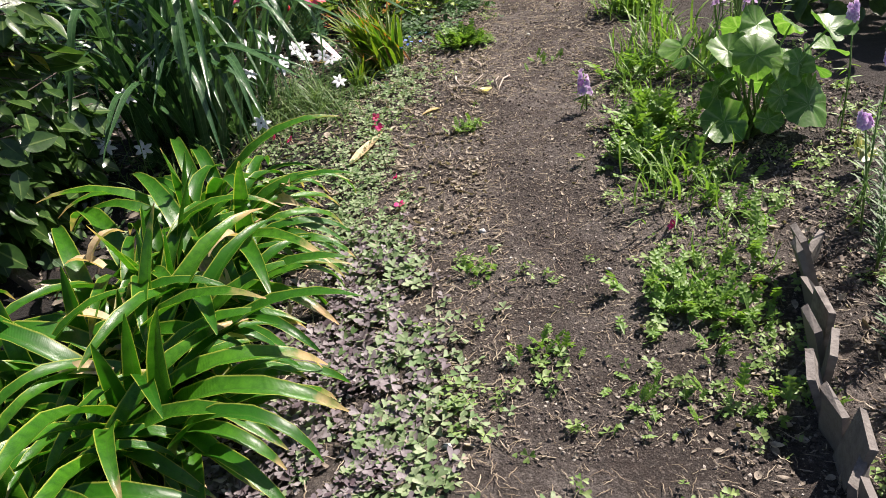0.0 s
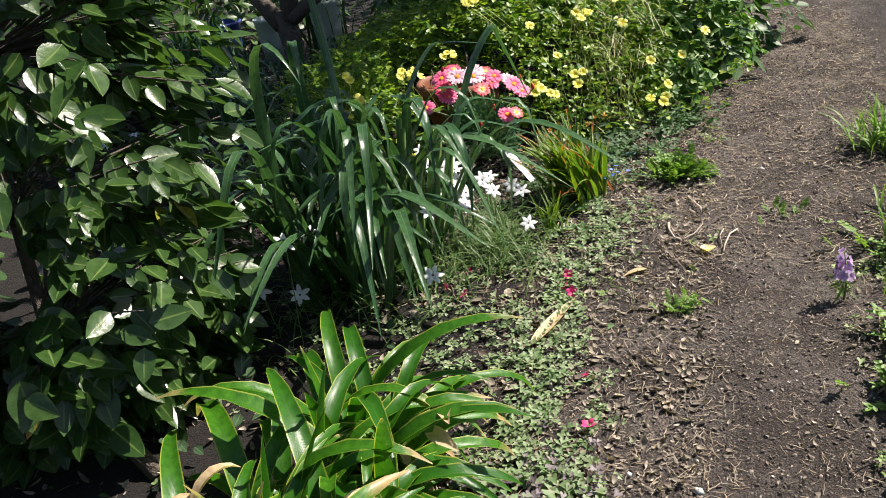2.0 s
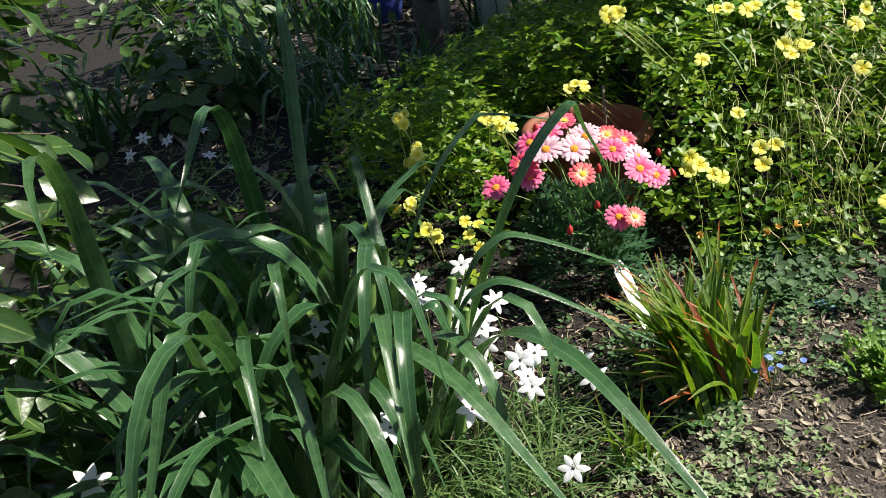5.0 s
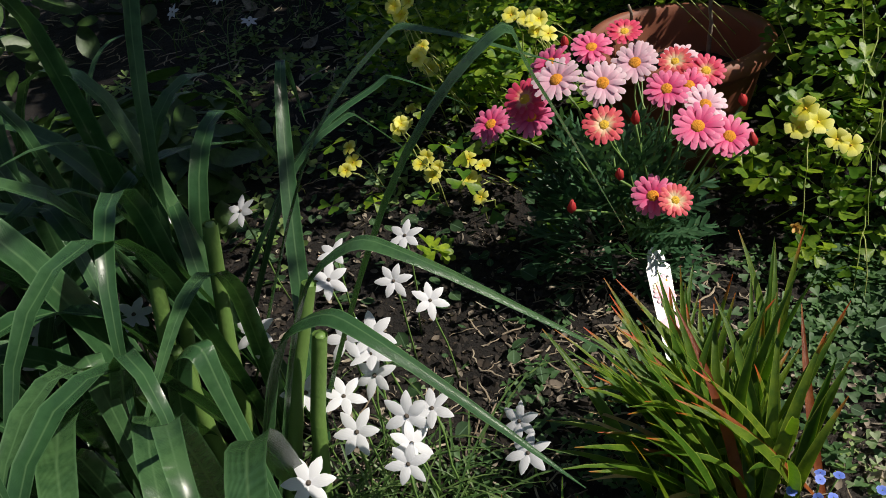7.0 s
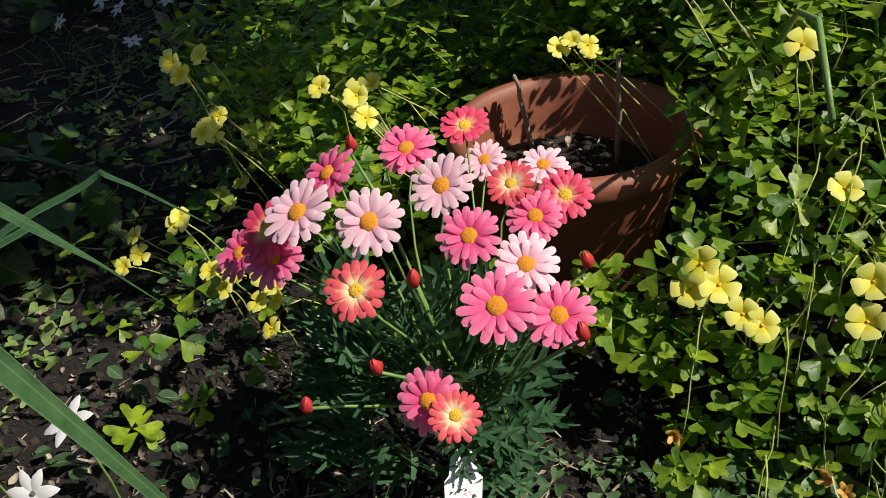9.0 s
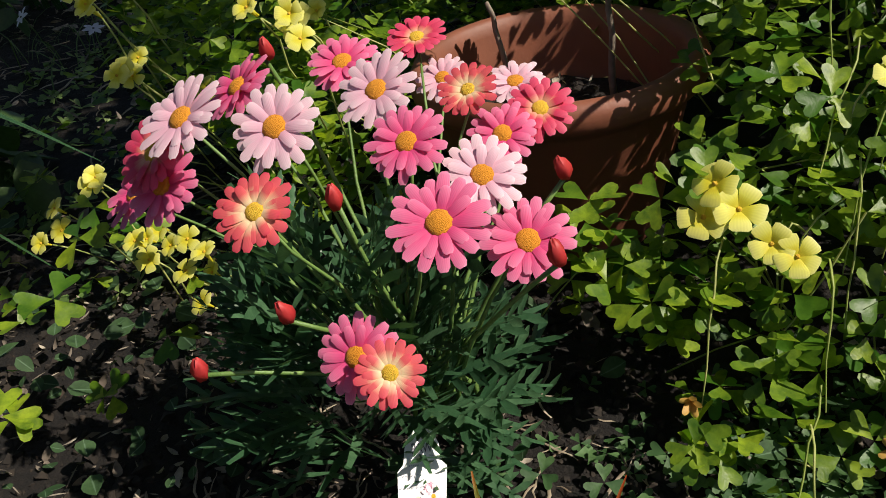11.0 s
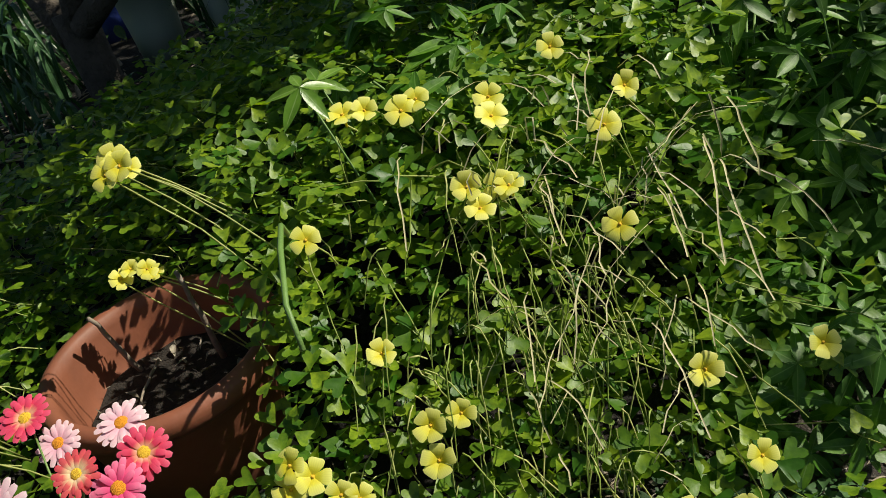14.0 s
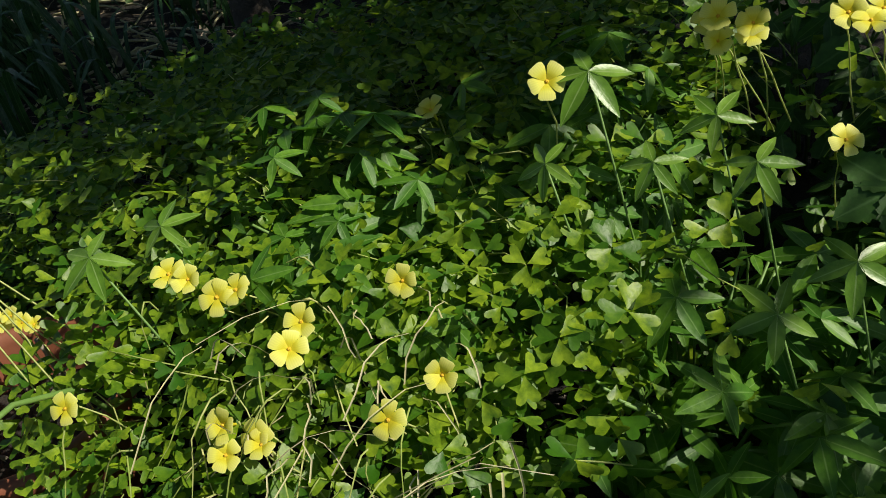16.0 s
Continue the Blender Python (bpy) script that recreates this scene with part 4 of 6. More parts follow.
# ---- marguerite daisies ----
def daisies():
    rng.seed(104)
    root = thing("marguerite_daisy", "bushy marguerite daisy with pink, pale and red flowers before the pot", "daisy bush", (-0.98, 4.1, 0))
    o = Vector((0.98, -4.1, 0))
    mats = {"pink": PINK, "pale": PALE, "red": RED, "coral": CORAL}
    heads = {}
    for name, m in mats.items():
        heads[name] = []
        for k in range(3):
            s = petals(17, 0.044, 0.0138, 0.06 + 0.05 * k, 0.006, 0.1, 11 * k + len(name), 0.14, (0.5, 0.85, 1.0, 0.9, 0.5))
            s.join(petals(10, 0.034, 0.012, 0.26, 0.005, 0.12, 5 + k, 0.14, (0.5, 0.85, 1.0, 0.9, 0.5)))
            heads[name].append(s.data("flower", m))
    disc, small = dome(0.0145, 0.0075, 4, 16).data("disc", DISC), dome(0.0125, 0.006, 4, 16).data("disc", DISC_YELLOW)
    cup = dome(0.012, 0.012, 3, 10).data("calyx", GREEN_STEM)
    spots = {
        "pink": ((-1.251, 4.192, 0.51), (-0.97, 4.113, 0.507), (-0.86, 4.072, 0.469), (-0.847, 4.17, 0.406), (-1.161, 3.892, 0.479), (-1.043, 4.297, 0.424), (-0.886, 3.964, 0.344), (-1.234, 4.035, 0.532), (-1.286, 3.881, 0.425)),
        "pale": ((-1.084, 4.149, 0.526), (-1.11, 3.925, 0.565), (-1.051, 4.002, 0.543), (-0.905, 4.161, 0.469), (-1.207, 4.322, 0.454), (-1.148, 4.407, 0.433)),
        "red": ((-1.255, 4.319, 0.506), (-1.182, 3.899, 0.511), (-1.045, 4.365, 0.435)),
        "coral": ((-0.991, 3.936, 0.491), (-1.06, 4.263, 0.493), (-0.837, 3.974, 0.348)),
    }
    stems = Shape()
    foot = Vector((0, 0, 0.02))
    for kind, places in spots.items():
        for p in places:
            q = Vector(p) + o
            n = Vector((0.42 + q.x * 1.1 + U(-0.15, 0.15), -0.42 + q.y * 0.5 + U(-0.15, 0.15), 0.75))
            size = U(0.94, 1.08) * (0.8 if p[:2] in ((-1.207, 4.322), (-1.06, 4.263), (-0.837, 3.974)) else 0.88 if kind == "coral" else 1)
            f = part("flower", rng.choice(heads[kind]), root, f"{'deep ' if kind == 'pink' else ''}{kind} daisy flower", facing(q, n, U(0, 6), size))
            part("disc", disc if kind in ("pink", "pale") else small, f, "raised orange-yellow disc", Matrix.Translation((0, 0, 0.002)))
            part("calyx", cup, f, "", Matrix.Rotation(math.pi, 4, "X"))
            stems.tube(bent(foot + Vector((U(-0.05, 0.05), U(-0.05, 0.05), 0.1)), q - n.normalized() * 0.01, 0.03, 5, 0.008), [0.004, 0.0035, 0.003, 0.0025, 0.002, 0.002], 5)
    bud = lathe(((0.0, 0.0), (0.007, 0.002), (0.011, 0.01), (0.0115, 0.018), (0.008, 0.027), (0.003, 0.033), (0.0, 0.033)), 10)
    bud.v = [(x * (1.12 if i % 2 else 0.88), y * (1.12 if i % 2 else 0.88), z) for i, (x, y, z) in enumerate(bud.v)]
    bud.v = [(x * 0.8, y * 0.8, z * (0.85 + 0.1 * (i % 3))) for i, (x, y, z) in enumerate(bud.v)]
    bud = bud.data("bud", BUD)
    for p in ((-0.977, 4.018, 0.463), (-0.865, 4.246, 0.445), (-0.938, 3.923, 0.387), (-0.993, 3.828, 0.33), (-1.24, 4.087, 0.552), (-0.779, 4.156, 0.414)):
        q = Vector(p) + o
        n = Vector((U(-0.2, 0.3), U(-0.4, 0), 1))
        part("bud", bud, root, "closed red daisy bud", facing(q, n, U(0, 6)))
        stems.tube(bent(foot + Vector((0, 0, 0.1)), q, 0.03, 5, 0.006), [0.003] * 6, 5)
    part("stemwork", stems.data("stemwork", GREEN_STEM), root, kind="stuff")
    kinds, places = [feather(0.1, 3), feather(0.085, 3), feather(0.11, 3)], []
    for k in range(270):
        a, e = U(0, 6.3), math.asin(U(0.02, 0.95))
        d = Vector((math.cos(a) * math.cos(e), math.sin(a) * math.cos(e), math.sin(e)))
        r = U(0.55, 1.0)
        p = Vector((d.x * 0.14 * r - 0.09, d.y * 0.16 * r - 0.05, 0.03 + d.z * 0.37 * r))
        if p.x - p.y > 0.1 and p.z < 0.2:
            continue
        along = (d + Vector((U(-0.5, 0.5), U(-0.5, 0.5), U(-0.2, 0.4)))).normalized()
        z = Vector((U(-0.5, 0.5), U(-0.5, 0.5), 1))
        z = (z - along * z.dot(along)).normalized()
        m = Matrix((along.cross(z), along, z)).transposed().to_4x4()
        m.translation = p
        places.append((rng.randrange(3), m @ Matrix.Scale(U(0.9, 1.4), 4)))
    part("foliage", scattered(kinds, places).data("foliage", DAISY_LEAF), root, "finely cut blue-green leaves", kind="stuff")


daisies()


# ---- plant tag ----
def tag():
    root = thing("plant_tag", "white plastic plant tag with pencilled words and a flower picture", "plant tag", (-0.825, 3.951, 0.042))
    up = Vector((-0.108, 0.088, 0.087)).normalized()
    z = Vector((0.8, -0.2, 0.85))
    z = (z - up * z.dot(up)).normalized()
    m = Matrix((up.cross(z), up, z)).transposed().to_4x4()
    m = m @ Matrix.Scale(1.2, 4)
    outline = [(-0.019, -0.09), (0.019, -0.09), (0.021, -0.03), (0.026, 0.112), (0.019, 0.118), (0.018, 0.134), (0.011, 0.147), (0.0, 0.152), (-0.011, 0.147), (-0.018, 0.134), (-0.02, 0.112), (-0.026, 0.104), (-0.021, -0.03)]
    n = len(outline)
    s = Shape().add([(x, y, 0) for x, y in outline] + [(x, y, -0.0015) for x, y in outline], [tuple(range(n)), tuple(range(2 * n - 1, n - 1, -1))] + [((i + 1) % n, i, i + n, (i + 1) % n + n) for i in range(n)])
    part("card", s.data("card", TAG, False), root, m=m)
    for y, w in ((0.11, 0.016), (0.1, 0.022), (0.088, 0.03)):
        bars = Shape()
        for i in range(7):
            x = -w / 2 + w * i / 7
            bars.add([(x, y + U(-0.002, 0.002), 0), (x + w / 11, y + 0.001, 0), (x + w / 11, y + 0.002, 0), (x, y + 0.0015, 0)], [(0, 1, 2, 3)])
        part("writing", bars.data("writing", PENCIL, False), root, "faint unreadable pencilled line", m @ Matrix.Translation((0, 0, 0.0012)) @ Matrix.Rotation(0.1, 4, "Z"))
    txt = bpy.data.curves.new("writing", "FONT")
    txt.body, txt.size, txt.align_x = "PAW", 0.0145, "CENTER"
    txt.materials.append(INK)
    part("writing", txt, root, "pencilled capital letters", m @ Matrix.Translation((0.0, 0.124, 0.0012)) @ Matrix.Rotation(0.12, 4, "Z") @ Matrix.Diagonal((0.7, 1.1, 1, 1)))
    for x, y, q, mat in ((0.002, 0.05, 0.021, TAG_PINK), (0.011, 0.08, 0.012, TAG_PALE), (-0.006, 0.066, 0.012, TAG_YELLOW), (-0.015, 0.05, 0.004, TAG_PINK), (0.008, 0.088, 0.006, TAG_PINK)):
        f = part("printed_flower", petals(11, q, q * 0.42, 0.0, q * 0.12, 0.0, 2, 0).data("printed_flower", mat), root, "printed flower picture", m @ Matrix.Translation((x, y, 0.0026 + 0.0003 * (q > 0.015))))
        if q > 0.01:
            part("printed_centre", dome(q * 0.2, 0.0003, 1, 10).data("printed_centre", DISC_YELLOW), f, "", Matrix.Translation((0, 0, 0.0003)))
    base = Shape().add([(-0.0205, -0.028, 0), (0.0205, -0.028, 0), (0.022, 0.022, 0), (-0.0215, -0.004, 0)], [(0, 1, 2, 3)])
    part("printed_band", base.data("printed_band", TAG_PINK, False), root, "red-pink printed band", m @ Matrix.Translation((0, 0, 0.001)))


tag()


# ---- red-tipped grass clump ----
def red_grass():
    rng.seed(125)
    root = thing("ornamental_grass", "upright green grass clump with orange-red tips", "grass clump", (-0.44, 3.68, 0))
    kinds = [blade(U(0.26, 0.44), U(0.018, 0.029), U(58, 88), U(15, 75), 8, U(-0.2, 0.2), 0.2, 0.8, 0.6).data("blade", RED_GRASS) for _ in range(12)]
    for k in range(135):
        a = U(0, 6.3)
        if -math.sin(a) > 0.3:
            a = -a
        part("blade", rng.choice(kinds), root, m=Matrix.LocRotScale(Vector((rng.gauss(-0.05, 0.05), rng.gauss(0, 0.06), 0)), Euler((U(-0.25, 0.1), U(-0.25, 0.1), a)), None))
    for k in range(5):
        part("dry_blade", blade(0.3, 0.014, U(50, 80), 60, 6).data("dry_blade", DRY_LEAF), root, "straw-coloured dead blade", Matrix.LocRotScale(Vector((U(-0.12, 0.0), U(-0.08, 0), 0)), Euler((0, 0, U(0.3, 3))), None))
    reds = [blade(U(0.28, 0.46), U(0.016, 0.024), U(55, 88), U(15, 60), 7, U(-0.2, 0.2), 0.2, 0.8, 0.6).data("red_blade", RED_BLADE) for _ in range(4)]
    for k in range(7):
        part("red_blade", rng.choice(reds), root, "orange-red blade", Matrix.LocRotScale(Vector((rng.gauss(-0.03, 0.05), rng.gauss(0, 0.06), 0)), Euler((U(-0.25, 0.1), U(-0.25, 0.1), U(0.2, 2.9))), None))
    baby = thing("ornamental_grass", "small tuft of red-tipped grass", "grass clump", (-0.55, 3.3, 0))
    for k in range(22):
        part("blade", rng.choice(kinds), baby, m=Matrix.LocRotScale(Vector((rng.gauss(0, 0.03), rng.gauss(0, 0.03), 0)), Euler((0, U(-0.2, 0.2), U(0, 6.3))), (0.55, 0.55, 0.55)))
    fmn = thing("forget_me_not", "tiny blue forget-me-not flowers beside the grass", "flower", (-0.34, 3.71, 0))
    bloom = petals(5, 0.007, 0.008, 0.1, 0.001, 0.0, 4, 0).data("bloom", BLUE)
    for p in ((0.0, 0.0, 0.13), (0.02, 0.02, 0.14), (-0.01, 0.02, 0.12), (0.03, -0.01, 0.12), (0.01, -0.02, 0.11), (-0.03, -0.03, 0.1), (0.07, 0.08, 0.09)):
        part("bloom", bloom, fmn, m=facing(p, (U(-0.3, 0.5), U(-0.7, 0.1), 1), U(0, 6), 1.2))
        part("stem", Shape().tube([(0.01, 0.01, 0), Vector(p) * 0.6, Vector(p) - Vector((0, 0, 0.001))], [0.0016] * 3, 4).data("stem", GREEN_STEM), fmn)


red_grass()


# ---- oxalis bank ----
def oxalis():
    rng.seed(106)
    root = thing("oxalis_bank", "thick bank of yellow-flowered oxalis with clover-like leaves", "oxalis", (-0.8, 4.9, 0))
    o = Vector((0.8, -4.9, 0))
    tre = [trefoil(0.041, 0.12), trefoil(0.036, 0.3), trefoil(0.045, -0.04), trefoil(0.04, 0.55)]
    places, stalks = [], Shape()

    def put(x, y, top, low=0.0):
        h = top * (1 - 0.55 * rng.random() ** 1.8) + U(-0.04, 0.025)
        if h < 0.02:
            return
        slope = Vector((heap(x - 0.05, y) - heap(x + 0.05, y), heap(x, y - 0.05) - heap(x, y + 0.05), 0.1)) * 6
        n = Vector((slope.x * 0.22 + U(-0.5, 0.6), slope.y * 0.22 + U(-0.6, 0.5), 1.0))
        p = Vector((x, y, h))
        places.append((rng.randrange(4), Matrix.Translation(o) @ facing(p, n, U(0, 6.3), U(0.6, 1.1))))
        if rng.random() < 0.1:
            q = p + Vector((U(-0.16, 0.16), U(-0.05, 0.16), -min(h, U(0.03, 0.16))))
            stalks.tube([q + o, (p + q) / 2 + Vector((U(-0.02, 0.02), U(-0.02, 0.02), 0.01)) + o, p + o - Vector((0, 0, 0.003))], [0.0016, 0.0015, 0.0013], 3, False)

    n = 0
    while n < 5000:
        x, y = U(-2.3, 0.35), U(4.1, 6.6)
        h = heap(x, y)
        if h < 0.06 or math.hypot(x - POT.x, y - POT.y) < 0.25 or (x < -1.0 and y < 4.62 and math.hypot(x + 1.0, y - 4.2) < 0.45):
            continue
        if math.hypot(x - POT.x, y - POT.y) < 0.42 and (x < POT.x + 0.15 or y < POT.y) and y < POT.y + 0.1:
            continue
        if x > -0.12 - 0.5 * max(0, y - 5.1):
            if rng.random() < 0.85:
                continue
        n += 1
        if (h < 0.16 and rng.random() < 0.6) or math.hypot(x - (-0.91), y - 4.18) < 0.17:
            continue
        put(x, y, h)
    # thinner growth left of the daisies and behind the pot
    for _ in range(1200):
        x, y = U(-2.5, -1.2), U(3.6, 5.2)
        if y < 4.25 and rng.random() < 0.9:
            continue
        if math.hypot(x - POT.x, y - POT.y) < 0.33:
            continue
        put(x, y, U(0.1, 0.42) if y > 4.0 or x > -1.75 else U(0.04, 0.2))
    part("leaves", scattered(tre, places).data("leaves", OXALIS), root, "bright green three-part leaves", kind="stuff")
    # bare stems showing in the front slope
    for k in range(230):
        x, y = rng.gauss(-0.52, 0.15), rng.gauss(4.8, 0.2)
        h = heap(x, y)
        if h < 0.12:
            continue
        a = Vector((x, y, h + U(-0.04, 0.02)))
        turn = rng.gauss(-1.0, 0.55)
        run = U(0.05, 0.15)
        b = Vector((x + run * math.cos(turn), y + run * math.sin(turn), 0))
        b.z = max(0.02, heap(b.x, b.y) + U(-0.05, 0.01))
        stalks.tube([p + o for p in bent(a, b, U(-0.01, 0.06), 5, 0.004)], [0.0017, 0.0018, 0.0018, 0.0016, 0.0014, 0.001], 3, False)
    part("stem_tangle", stalks.data("stem_tangle", OXALIS_STEM), root, "pale green and straw-coloured bare stems", kind="stuff")
    straw = Shape()
    for _ in range(80):
        a = Vector((rng.gauss(-0.42, 0.16), rng.gauss(4.98, 0.17), 0))
        a.z = heap(a.x, a.y) + U(-0.02, 0.04)
        b = a + Vector((U(-0.14, 0.14), U(-0.2, 0.08), U(-0.12, 0.02)))
        b.z = max(b.z, heap(b.x, b.y) - 0.05)
        straw.strip([p + o for p in bent(a, b, U(0.0, 0.05), 5, 0.006)], [0.003] * 6, [Vector((0.7, 0.7, 0))] * 6, -0.3)
    for _ in range(14):
        a = Vector((rng.gauss(-0.27, 0.06), rng.gauss(5.18, 0.08), U(0.5, 0.7)))
        b = a + Vector((U(-0.22, 0.16), U(-0.22, 0.02), -U(0.05, 0.26)))
        straw.strip([p + o for p in bent(a, b, U(0.0, 0.06), 5, 0.008)], [0.0038] * 6, [Vector((0.7, 0.7, 0))] * 6, -0.3)
    part("straw_tangle", straw.data("straw_tangle", STRAW), root, "dry straw-coloured stems", kind="stuff")
    # flowers
    bell = lathe(((0.002, -0.03), (0.003, -0.02), (0.0055, -0.008), (0.009, 0.0)), 8)
    blooms = []
    for k in range(3):
        s = petals(5, 0.0275, 0.0262, 0.2 + 0.14 * k, 0.003, 0.22, 30 + k, 0.06, (0.24, 0.58, 0.95, 1.0, 0.66))
        s.join(bell)
        blooms.append(s.data("flower", YELLOW))
    eye = dome(0.0035, 0.004, 2, 8).data("flower_centre", DISC_YELLOW)

    def umbel(at, n, spread):
        return tuple((at[0] + U(-spread, spread), at[1] + U(-spread, spread), at[2] + U(-spread, spread) * 0.8) for _ in range(n))

    groups = (
        ((-0.94, 5.00, 0.74), (-0.90, 5.02, 0.74), (-0.83, 5.04, 0.73), (-0.68, 5.12, 0.72), (-0.66, 5.08, 0.70), (-0.45, 5.23, 0.69), (-0.46, 5.13, 0.66), (-0.66, 4.94, 0.63), (-0.61, 4.97, 0.62), (-0.63, 4.92, 0.60),
         (-0.40, 4.99, 0.54), (-0.90, 4.75, 0.62), (-0.74, 4.67, 0.45), (-0.24, 4.88, 0.33), (-0.07, 5.00, 0.32), (-0.64, 4.62, 0.35), (-0.60, 4.66, 0.35), (-0.62, 4.59, 0.30), (-0.84, 4.45, 0.31)),
        ((-0.81, 4.48, 0.32), (-0.84, 4.47, 0.35), (-0.76, 4.48, 0.29), (-0.73, 4.49, 0.28), (-0.23, 4.71, 0.16), (-0.15, 4.75, 0.15), (-0.16, 4.71, 0.13), (-0.14, 4.83, 0.20), 
         (-0.81, 5.07, 0.74), (-0.61, 5.28, 0.75), (-0.59, 4.97, 0.62), (0.06, 5.19, 0.41), (-0.95, 5.6, 0.8)),
        ((-0.3, 6.0, 0.8),),
        umbel((-1.458, 4.193, 0.519), 7, 0.05), umbel((-1.739, 4.017, 0.576), 4, 0.04), umbel((-1.703, 4.022, 0.446), 4, 0.04), umbel((-1.87, 4.175, 0.309), 3, 0.04),
        umbel((-1.636, 3.919, 0.17), 5, 0.05), umbel((-1.472, 3.985, 0.18), 5, 0.06), umbel((-1.836, 3.79, 0.18), 3, 0.03), umbel((-1.931, 4.084, 0.16), 3, 0.03), umbel((-1.69, 3.88, 0.3), 2, 0.02),
        umbel((-1.406, 4.73, 0.494), 4, 0.032), umbel((-1.217, 4.677, 0.804), 5, 0.035), umbel((-0.52, 5.96, 0.95), 6, 0.05), umbel((-0.594, 5.6, 0.98), 1, 0.0), umbel((-0.38, 6.15, 0.95), 3, 0.03), umbel((-1.55, 4.3, 0.5), 2, 0.03),
    )
    for spots in groups:
        for p in spots:
            q = Vector(p) + o
            n = Vector((0.35 + U(-0.35, 0.35), -0.5 + U(-0.35, 0.3), 0.75))
            f = part("flower", rng.choice(blooms), root, "yellow five-petalled flower", facing(q, n, U(0, 6), U(0.92, 1.12) * (0.8 if p[0] < -1.3 else 1)))
            part("flower_centre", eye, f, "", Matrix.Translation((0, 0, 0.001)))
            d = Vector((U(-0.1, 0.06), U(0.06, 0.2), -min(p[2], 0.26)))
            if p[0] < -1.15 and p[1] > 4.6:
                d = Vector((U(0.15, 0.28), U(0.05, 0.18), -0.3))
            part("flower_stem", Shape().tube(bent(q - n.normalized() * 0.03, q + d, 0.02, 4, 0.006), [0.0018] * 5, 4).data("flower_stem", OXALIS_STEM), root)
    # spent flowers at the foot of the bank
    spent = petals(5, 0.022, 0.009, 1.1, 0.002, 0.2, 44, 0.2).data("spent_flower", WITHERED)
    for p in ((-0.51, 4.41, 0.15), (-0.47, 4.44, 0.15), (-0.45, 4.58, 0.10), (-0.55, 4.46, 0.10), (-0.76, 4.34, 0.12)):
        part("spent_flower", spent, root, "withered orange-brown flower", facing(Vector(p) + o, (U(-0.5, 0.7), U(-0.9, 0.1), 0.3), U(0, 6), U(0.9, 1.4)))
    # one fat flowering stalk that hangs over the pot
    part("bent_stalk", Shape().tube([Vector(p) + o for p in ((-1.0, 4.82, 0.45), (-0.96, 4.775, 0.6), (-0.88, 4.69, 0.695), (-0.78, 4.58, 0.735), (-0.7, 4.48, 0.72), (-0.657, 4.441, 0.68))], [0.0055, 0.0055, 0.005, 0.005, 0.0045, 0.004], 7).data("bent_stalk", GREEN_STEM), root, "thick pale green bent flower stalk")


oxalis()


# ---- leafy bushes behind ----
def bush(name, label, category, at, radius, height, n, shapes, mat, lean=(0, 0), seed=1, stems=14):
    r = random.Random(seed)
    root = thing(name, label, category, at)
    places = []
    for _ in range(n):
        a, e = r.uniform(0, 6.3), math.asin(r.uniform(0.0, 1.0))
        k = r.uniform(0.62, 1.02)
        d = Vector((math.cos(a) * math.cos(e), math.sin(a) * math.cos(e), math.sin(e)))
        lump = 1 + 0.22 * noise.noise((d * 2.3 + Vector((seed, 0, 0))))
        p = Vector((d.x * radius[0] * k * lump + lean[0] * d.z, d.y * radius[1] * k * lump + lean[1] * d.z, 0.04 + d.z * height * k * lump))
        nrm = Vector((d.x * 0.8 + r.uniform(-0.5, 0.5), d.y * 0.8 + r.uniform(-0.5, 0.5), 0.9 + r.uniform(-0.2, 0.3)))
        places.append((r.randrange(len(shapes)), facing(p, nrm, r.uniform(0, 6.3), r.uniform(0.7, 1.2))))
    part("leaves", scattered(shapes, places).data("leaves", mat), root, kind="stuff")
    for k in range(stems):
        a = r.uniform(0, 6.3)
        tip = Vector((math.cos(a) * radius[0] * 0.6, math.sin(a) * radius[1] * 0.6, height * 0.75))
        part("stem", Shape().tube([(tip.x * 0.15, tip.y * 0.15, 0), tip * 0.5 + Vector((0, 0, 0.08)), tip], [0.006, 0.004, 0.003], 5).data("stem", GREEN_STEM), root)
    return root


FIVE = [palmate(0.1), palmate(0.085), palmate(0.1, 3)]
BIG = [ovate(0.13, 0.075, 0.1, 0.15, 9, 0.1), ovate(0.11, 0.07, 0.14, 0.25, 9, 0.1)]
bush("cinquefoil_bush", "fresh green bush of five-part leaves at the path's edge", "bush", (-0.1, 5.95, 0), (0.5, 0.6), 0.6, 430, FIVE, PALM_LEAF, seed=4)
bush("cinquefoil_bush", "low sprawl of glossy five-part leaves among the oxalis", "bush", (-0.12, 5.22, 0), (0.28, 0.3), 0.32, 80, FIVE, PALM_LEAF, seed=5)
bush("cinquefoil_bush", "sprigs of five-part leaves above the oxalis", "bush", (-0.95, 5.35, 0.35), (0.45, 0.28), 0.5, 150, FIVE, PALM_LEAF, seed=6)
bush("cinquefoil_bush", "glossy five-part leaves crowding the oxalis bank", "bush", (-0.32, 5.7, 0.1), (0.42, 0.4), 0.62, 70, FIVE, PALM_LEAF, seed=14)
bush("cinquefoil_bush", "sprigs of five-part leaves above the oxalis", "bush", (-0.8, 5.85, 0.3), (0.4, 0.35), 0.56, 150, FIVE, PALM_LEAF, seed=15)
bush("strawberry_plant", "dark toothed strawberry-like leaves beside the oxalis", "bush", (0.1, 5.62, 0), (0.3, 0.3), 0.42, 90, BIG, TOOTHED, seed=16)
bush("leafy_bush", "dark green toothed-leaved bush in shade", "bush", (0.0, 6.6, 0), (0.7, 0.6), 0.85, 420, BIG, TOOTHED, seed=7)
